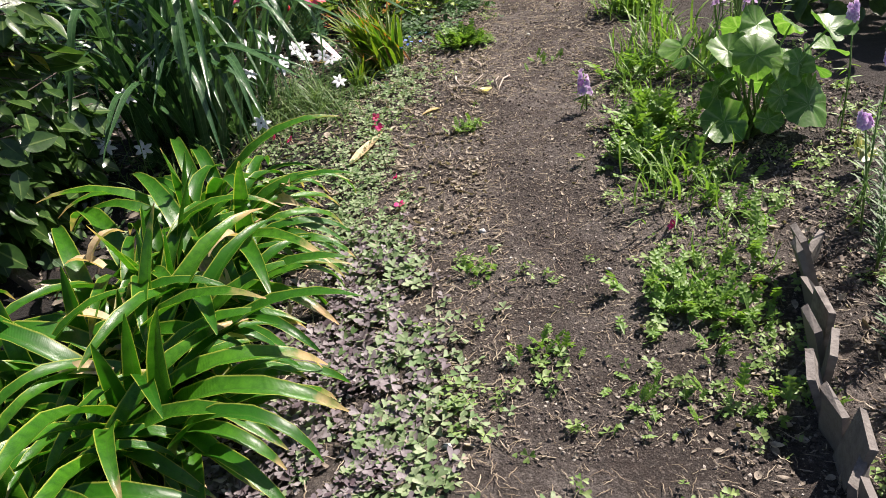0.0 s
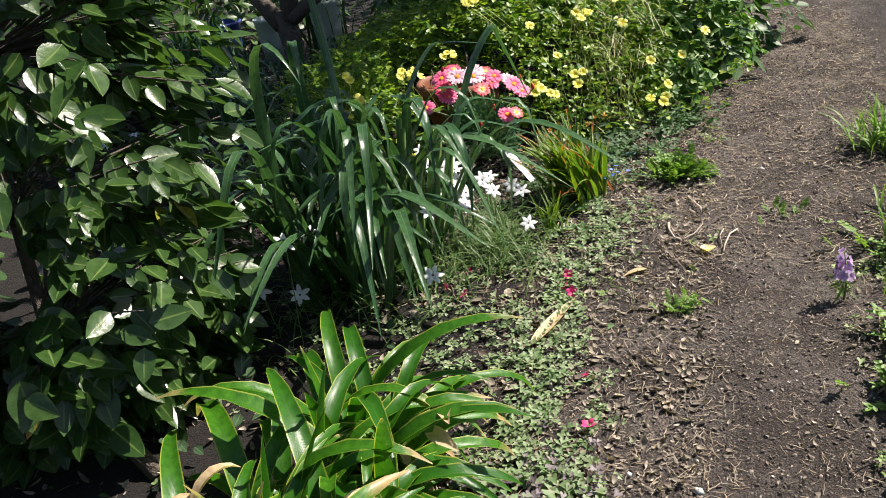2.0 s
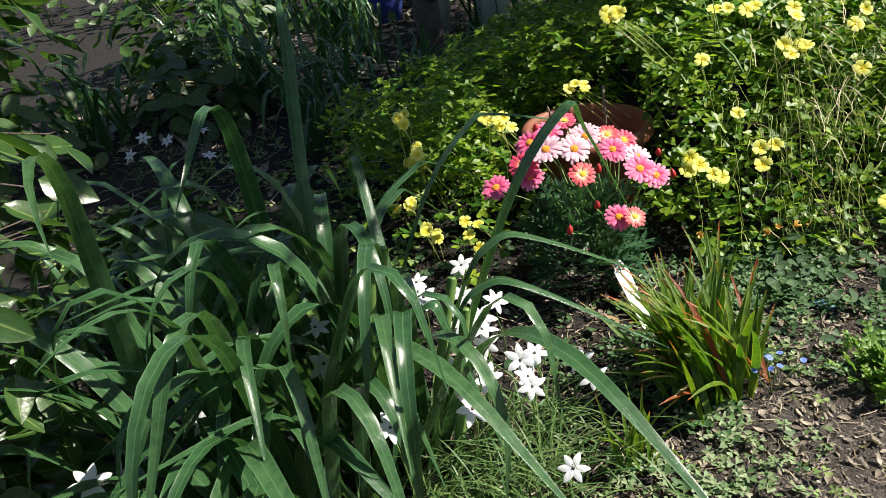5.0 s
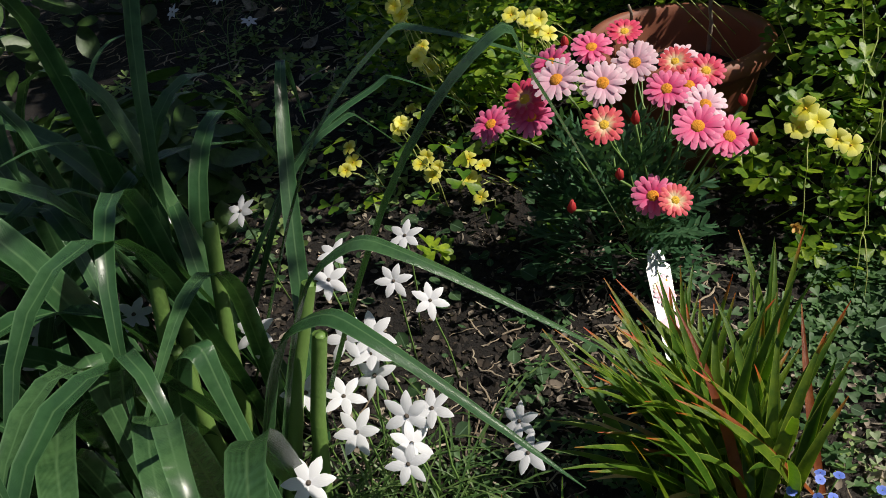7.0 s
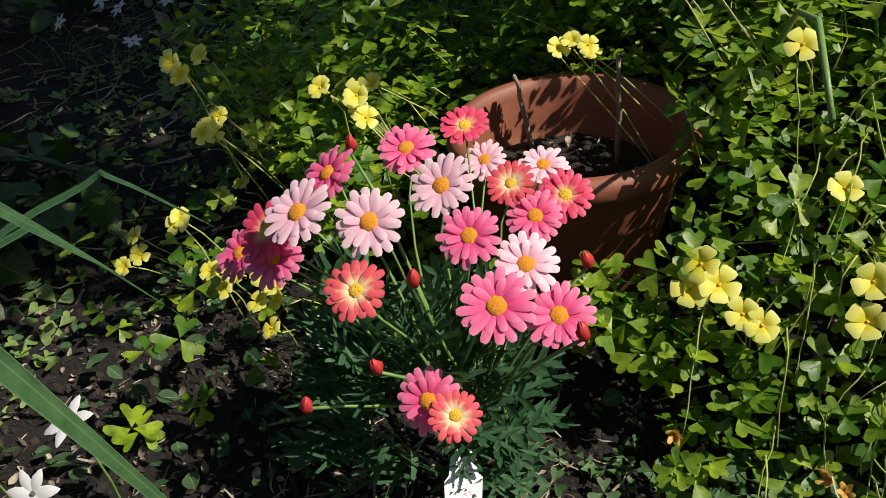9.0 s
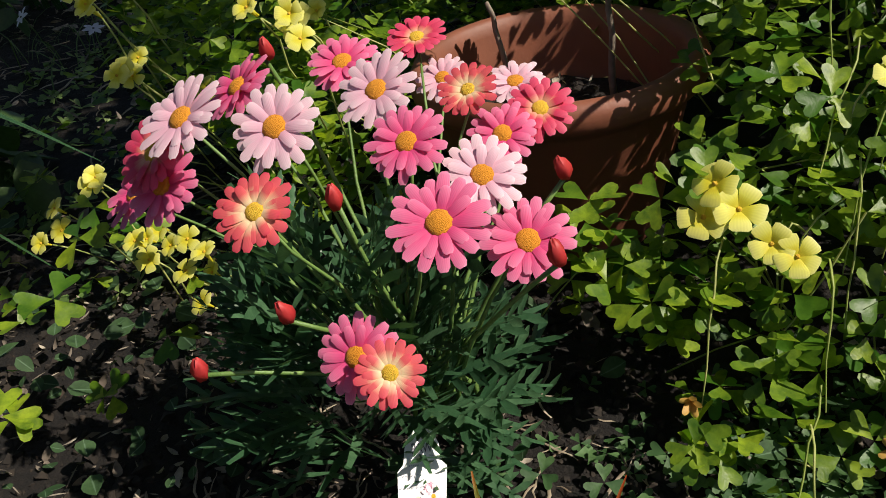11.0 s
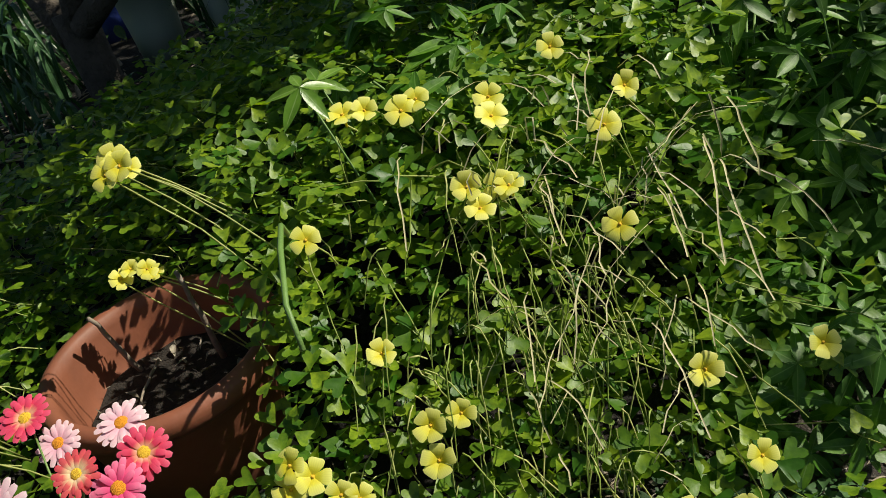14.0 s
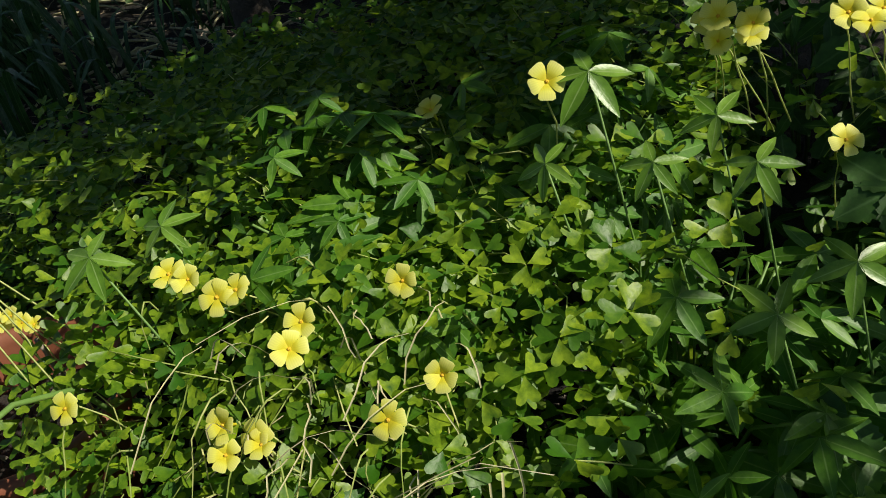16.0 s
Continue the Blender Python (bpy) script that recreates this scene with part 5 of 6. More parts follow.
bush("leafy_bush", "dark green bush behind the oxalis bank", "bush", (-0.9, 7.0, 0), (0.9, 0.65), 1.1, 560, BIG + FIVE, TOOTHED, seed=8)
bush("leafy_bush", "dark green bush behind the oxalis bank", "bush", (-2.0, 6.7, 0), (0.8, 0.6), 0.95, 420, BIG + FIVE, TOOTHED, seed=9)
bush("leafy_bush", "low dark green growth at the tree's foot", "bush", (-2.6, 5.9, 0), (0.5, 0.5), 0.35, 260, FIVE, PALM_LEAF, seed=10)
for k, (x, y, rx, ry, h, n) in enumerate(((-5.5, 7.8, 1.2, 0.9, 1.5, 480), (-3.6, 9.8, 1.6, 0.9, 1.8, 520), (-1.2, 9.6, 1.3, 0.9, 1.7, 460), (2.4, 6.2, 0.7, 1.1, 1.2, 420), (2.3, 3.9, 0.6, 0.9, 1.0, 380), (2.6, 9.5, 1.0, 1.2, 1.6, 420), (-3.4, 1.6, 0.8, 1.3, 1.6, 520), (-4.6, 3.4, 0.9, 1.1, 1.5, 460), (0.8, 12.3, 2.0, 1.0, 2.0, 520), (-3.2, -0.8, 1.0, 1.0, 1.6, 320), (-4.4, 5.0, 0.6, 0.5, 0.5, 220), (-5.6, 6.0, 0.9, 0.8, 0.9, 300), (-2.7, 8.3, 0.8, 0.6, 0.9, 300), (-4.8, 8.6, 0.9, 0.6, 1.0, 300), (-2.6, 3.4, 0.5, 0.5, 0.3, 150), (-7.8, 8.6, 1.6, 1.2, 1.7, 460), (-9.5, 7.0, 1.6, 1.4, 2.0, 420), (-6.6, 10.0, 1.5, 1.0, 1.8, 420))):
    bush("garden_bush", "dense dark green garden bush", "bush", (x, y, 0), (rx, ry), h, n, [ovate(0.17, 0.09, 0.12, 0.2, 6), ovate(0.14, 0.08, 0.2, 0.3, 6)], CROWN, seed=40 + k, stems=8)


def sprig(at, size, normal, turn, leaflets=5):
    """One palmate leaf on its thin stalk."""
    root = thing("cinquefoil_sprig", "glossy light green five-part leaf above the oxalis", "leaf sprig", (at[0], at[1], 0), "cinquefoil sprigs")
    part("leaf", palmate(size, leaflets).data("leaf", SPRIG_LEAF), root, m=facing((0, 0, at[2]), normal, turn))
    part("stalk", Shape().tube([(0.06, 0.1, 0.0), (0.05, 0.07, at[2] * 0.6), (0, 0, at[2] - 0.002)], [0.003, 0.0025, 0.002], 5).data("stalk", GREEN_STEM), root)


SPRIG_LEAF = leaf_material("young_cinquefoil_leaf", (0.1, 0.22, 0.02), (0.2, 0.33, 0.05), rough=0.36, through_light=0.3, rib=(0.24, 0.36, 0.12))
for at, size, normal, turn in (((-0.439, 5.678, 0.856), 0.07, (0.2, -0.5, 0.8), 2.9), ((-0.54, 5.64, 1.0), 0.095, (0.3, -0.3, 0.9), 2.6), ((-0.545, 5.543, 0.874), 0.07, (0.1, -0.6, 0.7), 2.2), ((-0.456, 5.498, 0.602), 0.07, (0.3, -0.6, 0.6), 3.3),
                               ((-0.595, 5.298, 0.622), 0.07, (0.2, -0.5, 0.7), 3.1), ((-0.925, 4.896, 0.851), 0.085, (0.3, -0.3, 0.9), 2.4), ((-0.127, 5.76, 0.778), 0.085, (0.2, -0.5, 0.8), 3.3), ((-0.171, 5.647, 0.72), 0.085, (0.4, -0.5, 0.8), 2.0),
                               ((-1.0, 5.03, 0.8), 0.08, (0.2, -0.4, 0.9), 0.4), ((-0.17, 5.34, 0.4), 0.08, (0.3, -0.5, 0.8), 1.2), ((-0.08, 5.4, 0.4), 0.075, (0.3, -0.5, 0.8), 0.2), ((-0.45, 5.85, 0.86), 0.08, (0.2, -0.5, 0.8), 0.9), ((-0.3, 5.75, 0.88), 0.075, (0.1, -0.5, 0.8), 4.0)):
    sprig(at, size, normal, turn)


def toothed_sprig(at, size, turn):
    root = thing("strawberry_leaf", "dark green three-part leaf with toothed edges", "leaf sprig", (at[0], at[1], 0), "toothed leaves")
    for k in (-1, 0, 1):
        part("leaflet", ovate(size, size * 0.62, 0.1, 0.12, 15, 0.09).data("leaflet", TOOTHED), root, m=facing((0, 0, at[2]), (0.3, -0.5, 0.8), turn) @ Matrix.Rotation(1.15 * k, 4, "Z"))
    part("stalk", Shape().tube([(0.05, 0.06, 0.0), (0.04, 0.05, at[2] * 0.6), (0, 0, at[2] - 0.002)], [0.003, 0.0025, 0.002], 5).data("stalk", GREEN_STEM), root)


for at, size, turn in (((-0.07, 5.72, 0.52), 0.1, 2.6), ((0.0, 5.85, 0.55), 0.1, 1.9), ((-0.02, 5.6, 0.4), 0.09, 3.4), ((-0.2, 6.0, 0.75), 0.11, 2.2), ((-0.05, 5.95, 0.72), 0.1, 3.0)):
    toothed_sprig(at, size, turn)


# ---- the tree ----
def tree():
    rng.seed(108)
    root = thing("tree", "forked tree with dark rough bark and leaning limbs", "tree", (-3.2, 6.15, 0))
    trunk = Shape().tube([(0, 0, -0.03), (0.0, 0.0, 0.1), (-0.02, 0.0, 0.3), (-0.05, 0.02, 0.55), (-0.06, 0.02, 0.62)], [0.13, 0.1, 0.088, 0.092, 0.085], 14)
    part("trunk", trunk.data("trunk", BARK), root)
    tips = []
    for a, b, c, r in (((-0.08, 0, 0.5), (-0.5, 0.1, 1.0), (-1.2, 0.3, 2.2), 0.075), ((0.0, 0, 0.55), (0.1, 0.05, 1.2), (0.3, 0.5, 2.6), 0.07), ((0.03, -0.02, 0.55), (0.5, 0.1, 0.95), (1.5, 0.9, 2.2), 0.06), ((-0.05, 0.05, 0.5), (-0.3, 0.6, 1.2), (-0.4, 1.6, 2.5), 0.06), ((0.1, 0.3, 1.6), (0.9, 0.8, 2.3), (2.3, 1.2, 3.0), 0.045), ((0.2, 0.35, 1.9), (1.6, 1.6, 2.6), (4.6, 1.6, 3.4), 0.045), ((0.2, 0.3, 1.8), (1.0, -0.4, 2.5), (2.4, -1.1, 3.0), 0.045)):
        pts = [Vector(a), Vector(a).lerp(Vector(b), 0.5) + Vector((0.02, 0, -0.03)), Vector(b), Vector(b).lerp(Vector(c), 0.5) + Vector((0, 0, 0.08)), Vector(c)]
        part("limb", Shape().tube(pts, [r, r * 0.92, r * 0.8, r * 0.6, r * 0.35], 10).data("limb", BARK), root)
        tips.append(Vector(c))
    shapes, places, sprigs = [ovate(0.17, 0.085, 0.12, 0.2, 4), ovate(0.15, 0.08, 0.15, 0.3, 4)], [], Shape()
    # unseen leaf clusters, added and left out to shape the shade on the beds
    spots = []
    for k in range(84):
        p = Vector((U(-2.6, -0.05), U(5.3, 7.0), U(2.6, 3.5)))
        if not (p.x > -1.2 and p.y > 5.9 and k % 5 < 2) and not (p.x > -0.6 and p.y < 6.1):
            spots.append(p)
    for k in range(130):
        p = Vector((U(-2.6, 2.0), U(7.1, 9.4), U(2.6, 3.6)))
        if not (0.4 < p.x < 1.8 and p.y < 8.2) and not (p.x < -1.2 and k % 2):
            spots.append(p)
    for k in range(4):
        spots.append(Vector((U(-0.5, 0.2), U(4.3, 4.8), U(2.7, 3.3))))
    for k in range(7):
        spots.append(Vector((U(-0.95, -0.5), U(4.8, 5.4), U(2.6, 2.9))))
    for k in range(9):
        spots.append(Vector((U(-0.05, 0.45), U(6.8, 7.4), U(2.7, 3.3))))
    for k in range(7):
        spots.append(Vector((U(-4.6, -2.2), U(5.6, 7.0), U(2.2, 3.6))))
    for p in spots:
        c = p - root.location
        t = min(tips, key=lambda q: (q - c).length)
        sprigs.tube(bent(t, c, 0.1, 5, 0.04), [0.024, 0.018, 0.014, 0.011, 0.008, 0.005], 5)
        for _ in range(42):
            q = c + Vector((rng.gauss(0, 0.2), rng.gauss(0, 0.2), rng.gauss(0, 0.14)))
            places.append((rng.randrange(2), facing(q, (U(-0.6, 0.6), U(-0.6, 0.6), 1), U(0, 6.3), U(0.7, 1.3))))
    part("twigs", sprigs.data("twigs", BARK), root, kind="stuff")
    part("crown", scattered(shapes, places).data("crown", CROWN), root, "unseen crown of small dark leaves, added to shade the beds", kind="stuff")


tree()


# ---- pale pots and a blue bag behind the tree ----
def tub(at, r, h, mat, label):
    root = thing("plant_tub", label, "plant tub", at, "tubs behind the tree")
    part("body", lathe(((0, 0), (r * 0.8, 0), (r * 0.9, h * 0.5), (r, h * 0.93), (r * 1.06, h * 0.94), (r * 1.06, h), (r * 0.97, h), (r * 0.9, h * 0.8), (0, h * 0.8)), 28).data("body", mat), root)


tub((-3.95, 7.15, 0), 0.17, 0.42, PLASTIC, "pale green plastic plant tub behind the tree")
tub((-3.45, 7.3, 0), 0.15, 0.5, PLASTIC, "pale grey-green plastic tub in the shade")
tub((-4.75, 7.5, 0), 0.2, 0.35, BLUE_BAG, "dark blue plastic tub in the shade")
bundle = Shape()
for k in range(120):
    a = Vector((-4.2 + U(-1.0, 0.8), 5.9 + U(-0.6, 0.4), U(0.01, 0.09)))
    bundle.tube(bent(a, a + Vector((U(-0.35, 0.35), U(-0.2, 0.2), U(-0.005, 0.03))), 0.01, 3, 0.01), [0.007] * 4, 4)
tagged(new("straw_heap", bundle.data("straw_heap", STRAW)), "loose heap of dry straw-coloured stalks on the soil", "straw", kind="stuff")


# ---- right-hand bed ----
def boards():
    rng.seed(109)
    root = thing("bed_edging", "row of weathered grey wooden slats edging the flower bed", "edging")
    for k in range(12):
        y = 0.4 + 0.092 * k
        x = float(np.interp(y, (0.4, 0.75, 1.4), (0.9, 0.93, 1.1))) + U(-0.006, 0.006)
        h = U(0.08, 0.2)
        s = Shape()
        w, t = 0.052, 0.009
        top = [U(-0.012, 0.008) for _ in range(4)]
        for i, z in enumerate((-0.03, h * 0.5, h)):
            s.v += [(-t, -w, z + (top[0] if i == 2 else 0)), (t, -w, z + (top[1] if i == 2 else 0)), (t, w, z + (top[2] if i == 2 else 0)), (-t, w, z + (top[3] if i == 2 else 0))]
        s.uv = [(0.5, 0.5)] * 12
        s.f = [(0, 1, 5, 4), (1, 2, 6, 5), (2, 3, 7, 6), (3, 0, 4, 7), (4, 5, 9, 8), (5, 6, 10, 9), (6, 7, 11, 10), (7, 4, 8, 11), (8, 9, 10, 11), (3, 2, 1, 0)]
        part("slat", s.data("slat", WEATHERED, False), root, m=Matrix.LocRotScale(Vector((x, y, 0)), Euler((U(-0.2, 0.2), U(-0.35, 0.2), -0.25 + U(-0.4, 0.4))), None))


boards()


def round_leaf(r, seed):
    q, s = random.Random(seed), Shape()
    rings, n = (0.0, 0.3, 0.65, 0.9, 1.0), 30
    for i, k in enumerate(rings):
        for j in range(n):
            a = 2 * math.pi * j / n
            lobe = 1 + (0.05 * math.cos(5 * a + 0.4) + 0.03 * math.cos(19 * a + seed)) * k
            gap = 1 - 0.55 * max(0, 1 - abs(math.atan2(math.sin(a + math.pi / 2), math.cos(a + math.pi / 2))) / 0.35) * k
            w = r * k * lobe * gap
            z = r * ((-0.1, 0.25, 0.1, -0.2)[seed % 4] * k * k + 0.04 * k * math.cos(5 * a + 0.4 + math.pi) + 0.025 * k * math.sin(11 * a + seed) + 0.24 * k * k * math.cos(2 * a + seed) + 0.05 * k * math.sin(7 * a + 2 * seed))
            s.v.append((w * math.cos(a), w * math.sin(a) + 0.0, z))
            s.uv.append((0.5 + 0.5 * (((j * 5 / n) % 1) - 0.5), k * 0.5))
    s.f = [(i * n + j, i * n + (j + 1) % n, (i + 1) * n + (j + 1) % n, (i + 1) * n + j) for i in range(len(rings) - 1) for j in range(n)]
    return s


def hollyhock():
    rng.seed(107)
    root = thing("hollyhock", "young hollyhock with big round lobed green leaves", "hollyhock", (1.15, 2.33, 0))
    kinds = [round_leaf(0.09, k).data("leaf", HOLLYHOCK) for k in range(4)]
    for x, y, z, size, nx, ny in ((-0.26, 0.0, 0.4, 0.9, -0.7, -0.2), (-0.1, -0.04, 0.38, 0.85, 0.0, -0.7), (0.04, 0.1, 0.42, 0.85, 0.2, -0.6), (0.25, -0.05, 0.43, 1.0, 0.6, 0.1), (0.16, -0.19, 0.2, 1.05, 0.5, -0.8), (-0.12, -0.12, 0.13, 1.0, -0.1, -0.9),
                                  (0.1, -0.14, 0.33, 0.9, 0.3, -0.7), (-0.02, 0.15, 0.4, 0.7, -0.3, 0.6), (0.2, 0.2, 0.38, 0.8, 0.5, 0.5), (-0.2, 0.18, 0.3, 0.8, -0.6, 0.4), (0.32, 0.1, 0.3, 0.8, 0.8, 0.0)):
        p = Vector((x, y, z))
        part("leaf", rng.choice(kinds), root, m=facing(p, (nx + U(-0.4, 0.4), ny * 0.8 + U(-0.4, 0.4), 0.9), U(0, 6.3), size))
        part("leaf_stalk", Shape().tube([(U(-0.02, 0.02), U(-0.02, 0.02), 0), p * 0.55 + Vector((0, 0, 0.06)), p - Vector((0, 0, 0.002))], [0.007, 0.005, 0.004], 6).data("leaf_stalk", GREEN_STEM), root)
    for k in range(18):
        a = 2.4 * k
        p = Vector((0.05 + 0.17 * math.cos(a), 0.0 + 0.17 * math.sin(a), U(0.1, 0.4)))
        part("leaf", rng.choice(kinds), root, m=facing(p, (math.cos(a) + U(-0.4, 0.4), math.sin(a) + U(-0.4, 0.4), U(0.3, 1.0)), U(0, 6.3), U(0.55, 0.95)))
        part("leaf_stalk", Shape().tube([(0.05, 0.02, 0), p * 0.55 + Vector((0, 0, 0.04)), p - Vector((0, 0, 0.002))], [0.007, 0.005, 0.004], 6).data("leaf_stalk", GREEN_STEM), root)
    part("yellowed_leaf", round_leaf(0.055, 9).data("yellowed_leaf", CITRUS_OLD), root, "yellowed dying leaf", facing((0.3, -0.35, 0.08), (0.5, -0.4, 0.6)))


hollyhock()


def weed(at, n, length, label, kinds, mat, spread=0.06, name="weed"):
    s = []
    for _ in range(n):
        a, e = U(0, 6.3), radians(U(8, 66) if kinds is CUT else U(20, 80))
        d = Vector((math.cos(a) * math.cos(e), math.sin(a) * math.cos(e), math.sin(e)))
        z = Vector((-math.cos(a) * math.sin(e), -math.sin(a) * math.sin(e), math.cos(e)))
        m = Matrix((d.cross(z), d, z)).transposed().to_4x4()
        k = length * U(0.6, 1.15)
        m.translation = Vector((rng.gauss(0, spread), rng.gauss(0, spread), 0.0)) + d * k * U(0, 0.5)
        s.append((rng.randrange(len(kinds)), m @ Matrix.Scale(k, 4)))
    root = thing(name, label, "weed", (*at, 0), "weeds beside the path")
    part("leaves", scattered(kinds, s).data("leaves", mat), root, kind="stuff")


rng.seed(110)
CUT = []
for k in range(3):
    cut = Shape().strip([(0, 0, 0), (0, 0.5, 0.06), (0, 1, -0.12)], [0.05, 0.2, 0.1], [Vector((1, 0, 0))] * 3, 0.2)
    for i in range(4):
        for side in (-1, 1):
            lobe = ovate(0.3 - 0.03 * i, 0.15, 0.2, 0.2, 4)
            cut.join(lobe, Matrix.Translation((0, 0.3 + 0.19 * i, 0.03)) @ Matrix.Rotation(-side * radians(50 + 8 * k), 4, "Z") @ Matrix.Rotation(U(-0.2, 0.35), 4, "X"))
    CUT.append(cut)
THIN = [blade(1, 0.05, 40, 60, 6), blade(1, 0.06, 20, 80, 6, 0.4)]
weed((-0.05, 3.93), 190, 0.085, "feathery bright green weed tuft beside the path", CUT, GRASS, 0.045)
weed((0.03, 2.68), 40, 0.05, "small green weed tuft on the path", CUT, GRASS, 0.035)
weed((0.08, 1.5), 26, 0.045, "sparse small weed on the path", CUT, GRASS, 0.04)
weed((0.3, 1.05), 26, 0.05, "sparse small weed on the path", CUT, GRASS, 0.05)
for x, y, n, l in ((0.7, 1.27, 60, 0.085), (0.78, 1.22, 50, 0.08), (0.8, 1.08, 24, 0.06), (0.56, 0.82, 26, 0.05), (0.9, 1.95, 26, 0.08), (0.74, 2.2, 60, 0.12), (0.95, 1.72, 24, 0.08), (1.02, 2.02, 20, 0.08), (0.82, 2.5, 60, 0.13), (0.95, 1.4, 18, 0.08), (0.85, 0.82, 18, 0.07), (0.78, 2.5, 90, 0.09), (0.99, 4.25, 110, 0.11), (0.83, 3.13, 60, 0.1), (0.43, 3.43, 14, 0.05)):
    weed((x, y), n, l, "fresh green cut-leaved weeds at the path's edge", CUT, GRASS, 0.07)
for x, y, n, l in ((0.76, 1.8, 34, 0.16), (0.78, 2.0, 34, 0.16), (0.86, 1.5, 20, 0.1), (0.8, 2.78, 60, 0.12), (0.88, 3.2, 60, 0.18), (1.0, 3.5, 70, 0.22), (1.15, 3.1, 70, 0.24), (0.95, 4.2, 120, 0.2), (1.3, 4.8, 140, 0.25)):
    weed((x, y), n, l, "thin grassy green weeds in the flower bed", THIN, GRASS, 0.08, "grass_tuft")
s = mat = None


def spike(at, height, lean, label="lilac flower spike on a leafy stalk", blooms=(0.55, 1.0), mat=LILAC):
    root = thing("flower_spike", label, "flower", (*at, 0), "lilac flower spikes")
    tip = Vector((lean[0], lean[1], height))
    part("stalk", Shape().tube([(0, 0, 0), tip * 0.5 + Vector((0.01, 0, 0)), tip], [0.004, 0.0035, 0.002], 5).data("stalk", GREEN_STEM), root)
    fl, lv = Shape(), Shape()
    small = petals(5, 0.023, 0.019, 0.3, 0.001, 0.1, 8, 0.0)
    for k in range(24):
        t = U(*blooms)
        p = tip * t
        a = U(0, 6.3)
        n = Vector((math.cos(a), math.sin(a), 0.35))
        fl.join(small, facing(p + n * 0.021 * (1.6 - t), n, U(0, 6), 1.1 - 0.5 * t))
    for k in range(26):
        a = U(0, 6.3)
        lv.join(ovate(0.06, 0.007, 0.1, 0.2, 4), facing(tip * U(0.1, 0.6), (math.cos(a) * 0.5, math.sin(a) * 0.5, 0.8), U(0, 6.3)))
    part("flower_head", fl.data("flower_head", mat), root, "small lilac florets", kind="stuff")
    part("leaves", lv.data("leaves", GRASS), root, kind="stuff")


spike((0.56, 2.76), 0.19, (-0.01, 0.0), "single lilac flower spike at the path's edge", (0.3, 1.0))
for x, y, h in ((1.15, 3.0, 0.6), (1.3, 3.2, 0.65), (1.25, 2.85, 0.58), (1.45, 3.1, 0.62), (1.35, 3.4, 0.6), (1.5, 2.3, 0.5), (1.48, 2.0, 0.45), (1.35, 1.2, 0.42), (1.28, 0.75, 0.38), (1.3, 1.55, 0.42), (1.02, 0.5, 0.18), (1.04, 0.62, 0.16)):
    spike((x, y), h, (U(-0.06, 0.06), U(-0.08, 0.04)), blooms=(0.55, 1.0) if y > 2.5 or h < 0.3 else (0.9, 1.0))


def leafy_stem(at, height, lean):
    root = thing("herb_plant", "upright green herb set with narrow grey-green leaves", "plant", (*at, 0), "leafy stems behind the edging")
    tip = Vector((lean[0], lean[1], height))
    part("stalk", Shape().tube([(0, 0, 0), tip * 0.5 + Vector((0.008, 0, 0)), tip], [0.004, 0.0035, 0.002], 5).data("stalk", GREEN_STEM), root)
    lv = Shape()
    for k in range(46):
        a, u = 2.4 * k, 0.1 + 0.9 * k / 46
        d = Vector((math.cos(a) * 0.8, math.sin(a) * 0.8, 0.6))
        z = Vector((-d.x * 0.6, -d.y * 0.6, 0.8))
        m = Matrix((d.cross(z), d, z)).transposed().to_4x4()
        m.translation = tip * u
        lv.join(ovate(0.055 * (1.15 - 0.6 * u), 0.008, 0.1, 0.2, 4), m)
    part("leaves", lv.data("leaves", STEM_LEAF), root, kind="stuff")


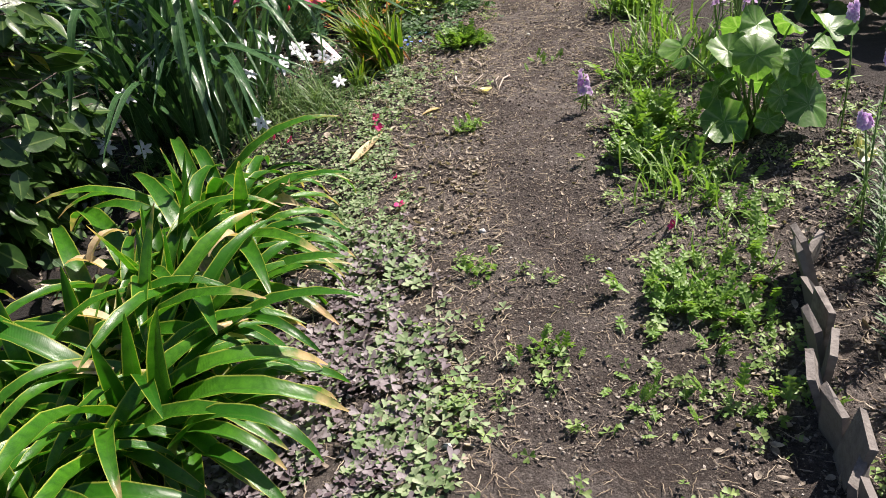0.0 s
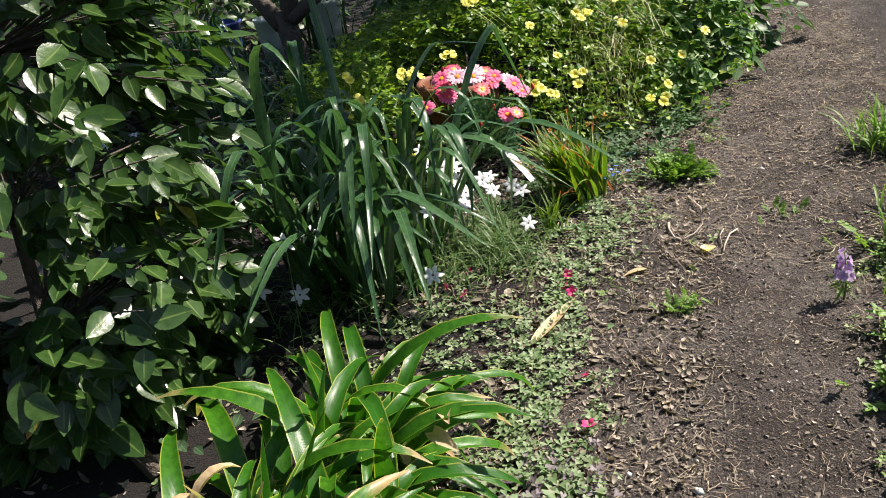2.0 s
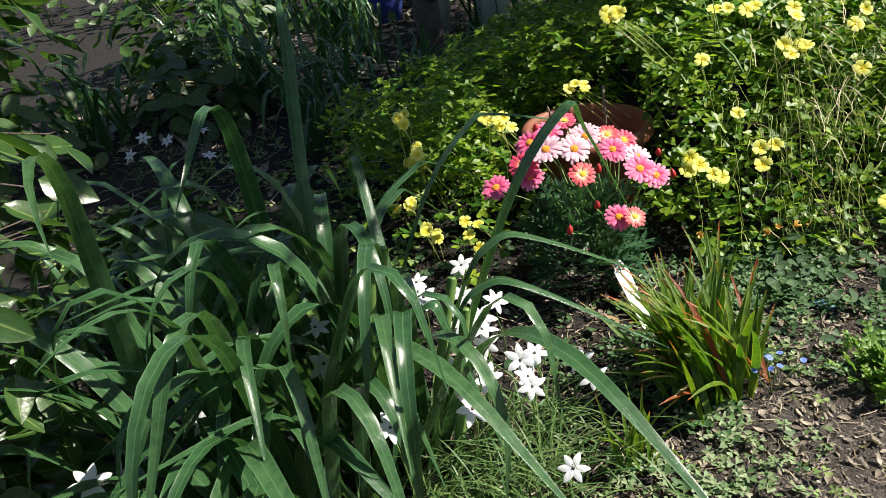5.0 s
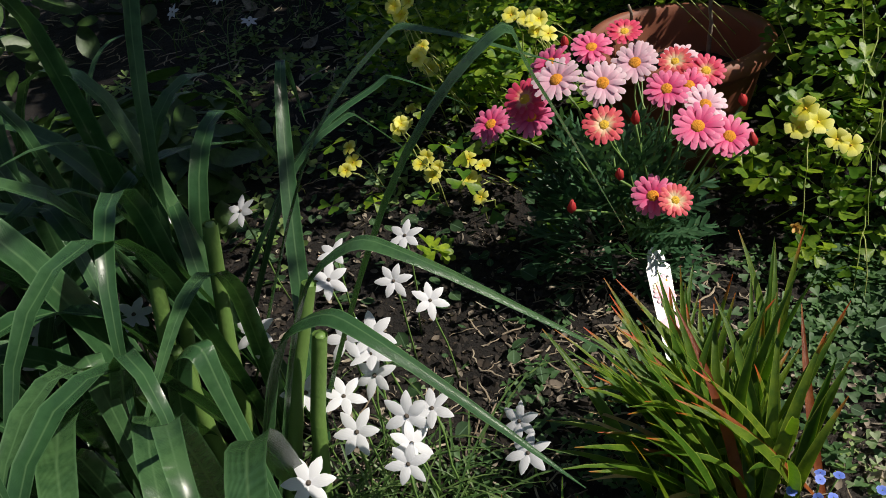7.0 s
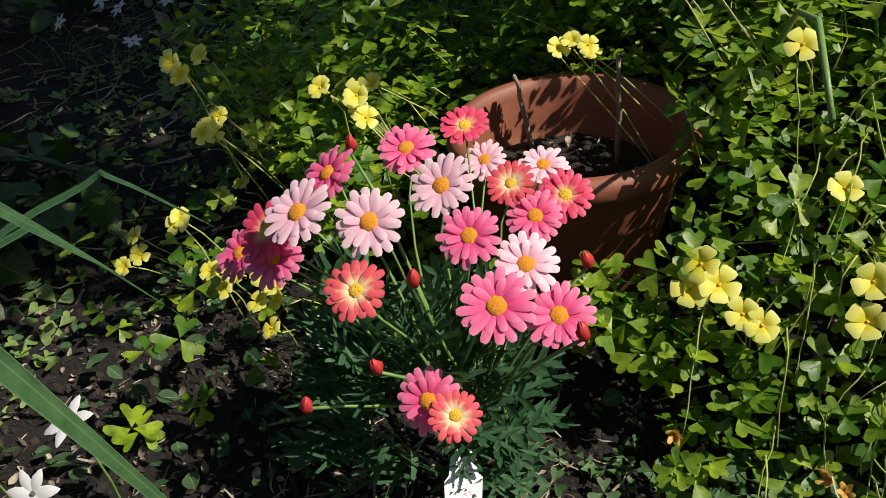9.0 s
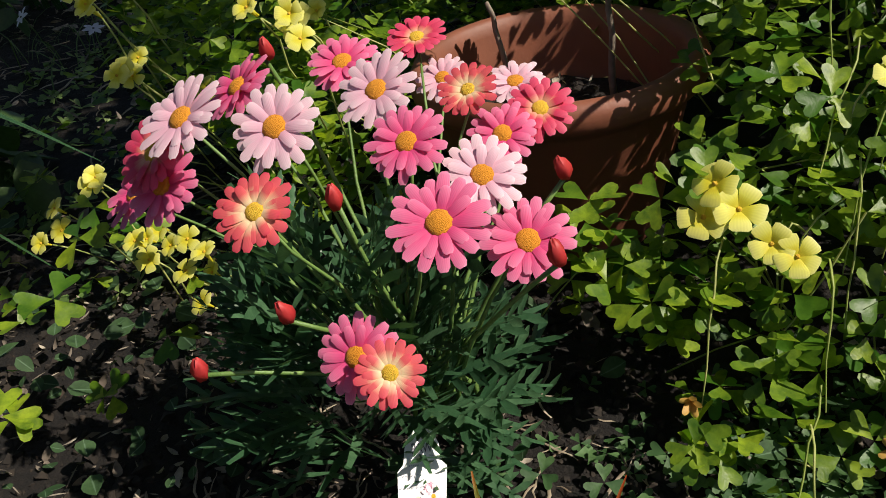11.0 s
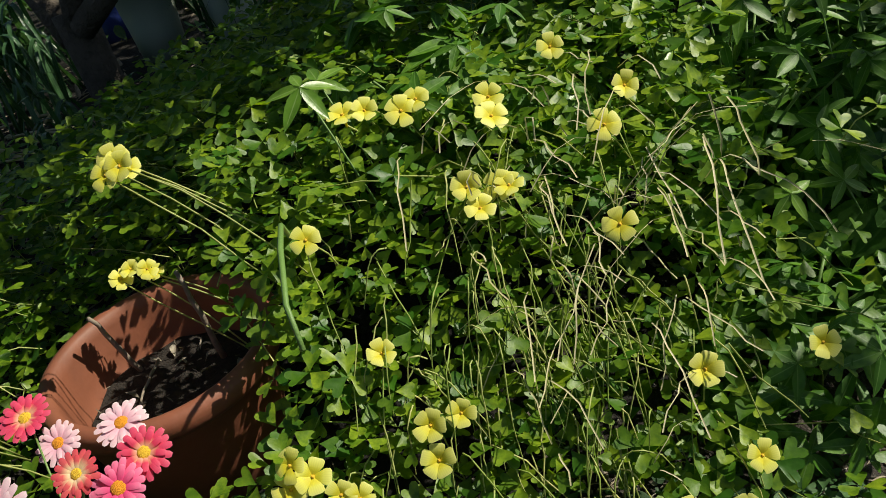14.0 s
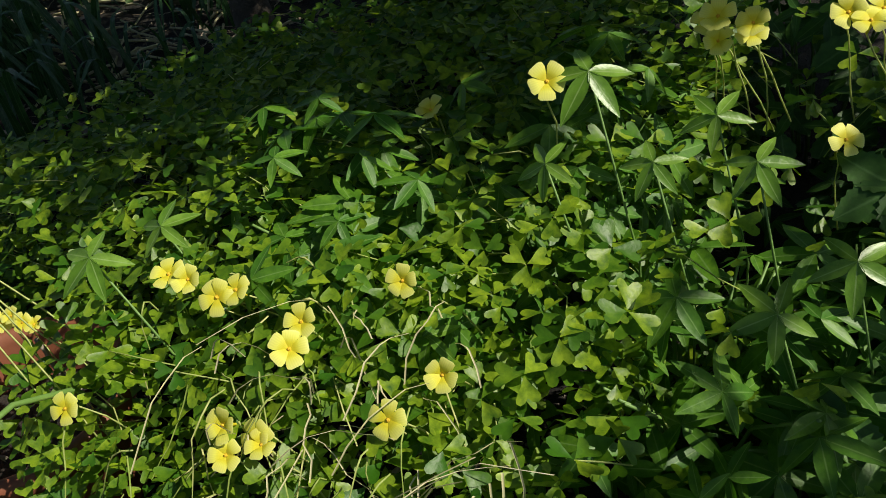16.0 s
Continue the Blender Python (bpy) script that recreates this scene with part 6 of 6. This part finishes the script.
STEM_LEAF = leaf_material("narrow_stem_leaf", (0.06, 0.13, 0.04), (0.13, 0.22, 0.08), rough=0.5, through_light=0.3)
for k in range(24):
    y = 0.45 + 0.058 * k + U(-0.03, 0.03)
    leafy_stem((float(np.interp(y, (0.4, 1.4, 1.9), (1.06, 1.22, 1.4))) + U(0.0, 0.2), y), U(0.22, 0.42), (U(-0.05, 0.05), U(-0.05, 0.05)))
gold = thing("yellow_flowers", "cluster of golden yellow flowers among the lilac spikes", "flower", (1.3, 3.2, 0))
button = petals(8, 0.018, 0.012, 0.15, 0.003, 0.05, 12, 0.0).data("flower", YELLOW)
for k in range(16):
    p = Vector((U(-0.15, 0.2), U(-0.2, 0.2), U(0.42, 0.56)))
    part("flower", button, gold, m=facing(p, (U(-0.4, 0.4), U(-0.6, 0.2), 1), U(0, 6), U(1, 1.5)))
    part("stem", Shape().tube([(p.x * 0.3, p.y * 0.3, 0), p * 0.6, p - Vector((0, 0, 0.001))], [0.003] * 3, 4).data("stem", GREEN_STEM), gold)

# ---- fallen cerise blossoms ----
bloom = petals(5, 0.026, 0.018, 0.7, 0.002, 0.2, 17, 0.1).data("fallen_blossom", CERISE)
for x, y in ((-0.32, 0.69), (-0.21, 1.96), (-0.25, 2.21), (-0.42, 2.88), (-0.38, 2.74), (-0.83, 2.89), (0.75, 1.66), (-0.41, 2.78), (-0.89, 2.76), (-0.38, 4.47), (-0.8, 2.7)):
    ob = new("fallen_blossom", bloom)
    ob.matrix_world = facing((x, y, 0.018), (U(-1, 1), U(-1, 0.2), 0.6), U(0, 6), U(0.7, 1.1))
    tagged(ob, "crumpled cerise blossom fallen on the ground", "blossom", "fallen blossoms")

# ---- glass shard ----
SHARD = plain("blue_glass", (0.1, 0.2, 0.26), (0.2, 0.34, 0.4), 0.15, 30, 0.2)
rim = [(-0.035, -0.012), (0.03, -0.022), (0.042, 0.004), (0.012, 0.02), (-0.02, 0.016)]
shard = Shape().add([(x, y, 0.006) for x, y in rim] + [(x * 0.97, y * 0.97, 0.0) for x, y in rim], [(0, 1, 2, 3, 4), (9, 8, 7, 6, 5)] + [((i + 1) % 5, i, i + 5, (i + 1) % 5 + 5) for i in range(5)])
tagged(part("glass_shard", shard.data("glass_shard", SHARD, False), m=Matrix.LocRotScale(Vector((-0.31, 4.22, 0.008)), Euler((0.12, -0.1, -0.4)), None)), "pale blue shard of broken glass on the soil", "glass shard")
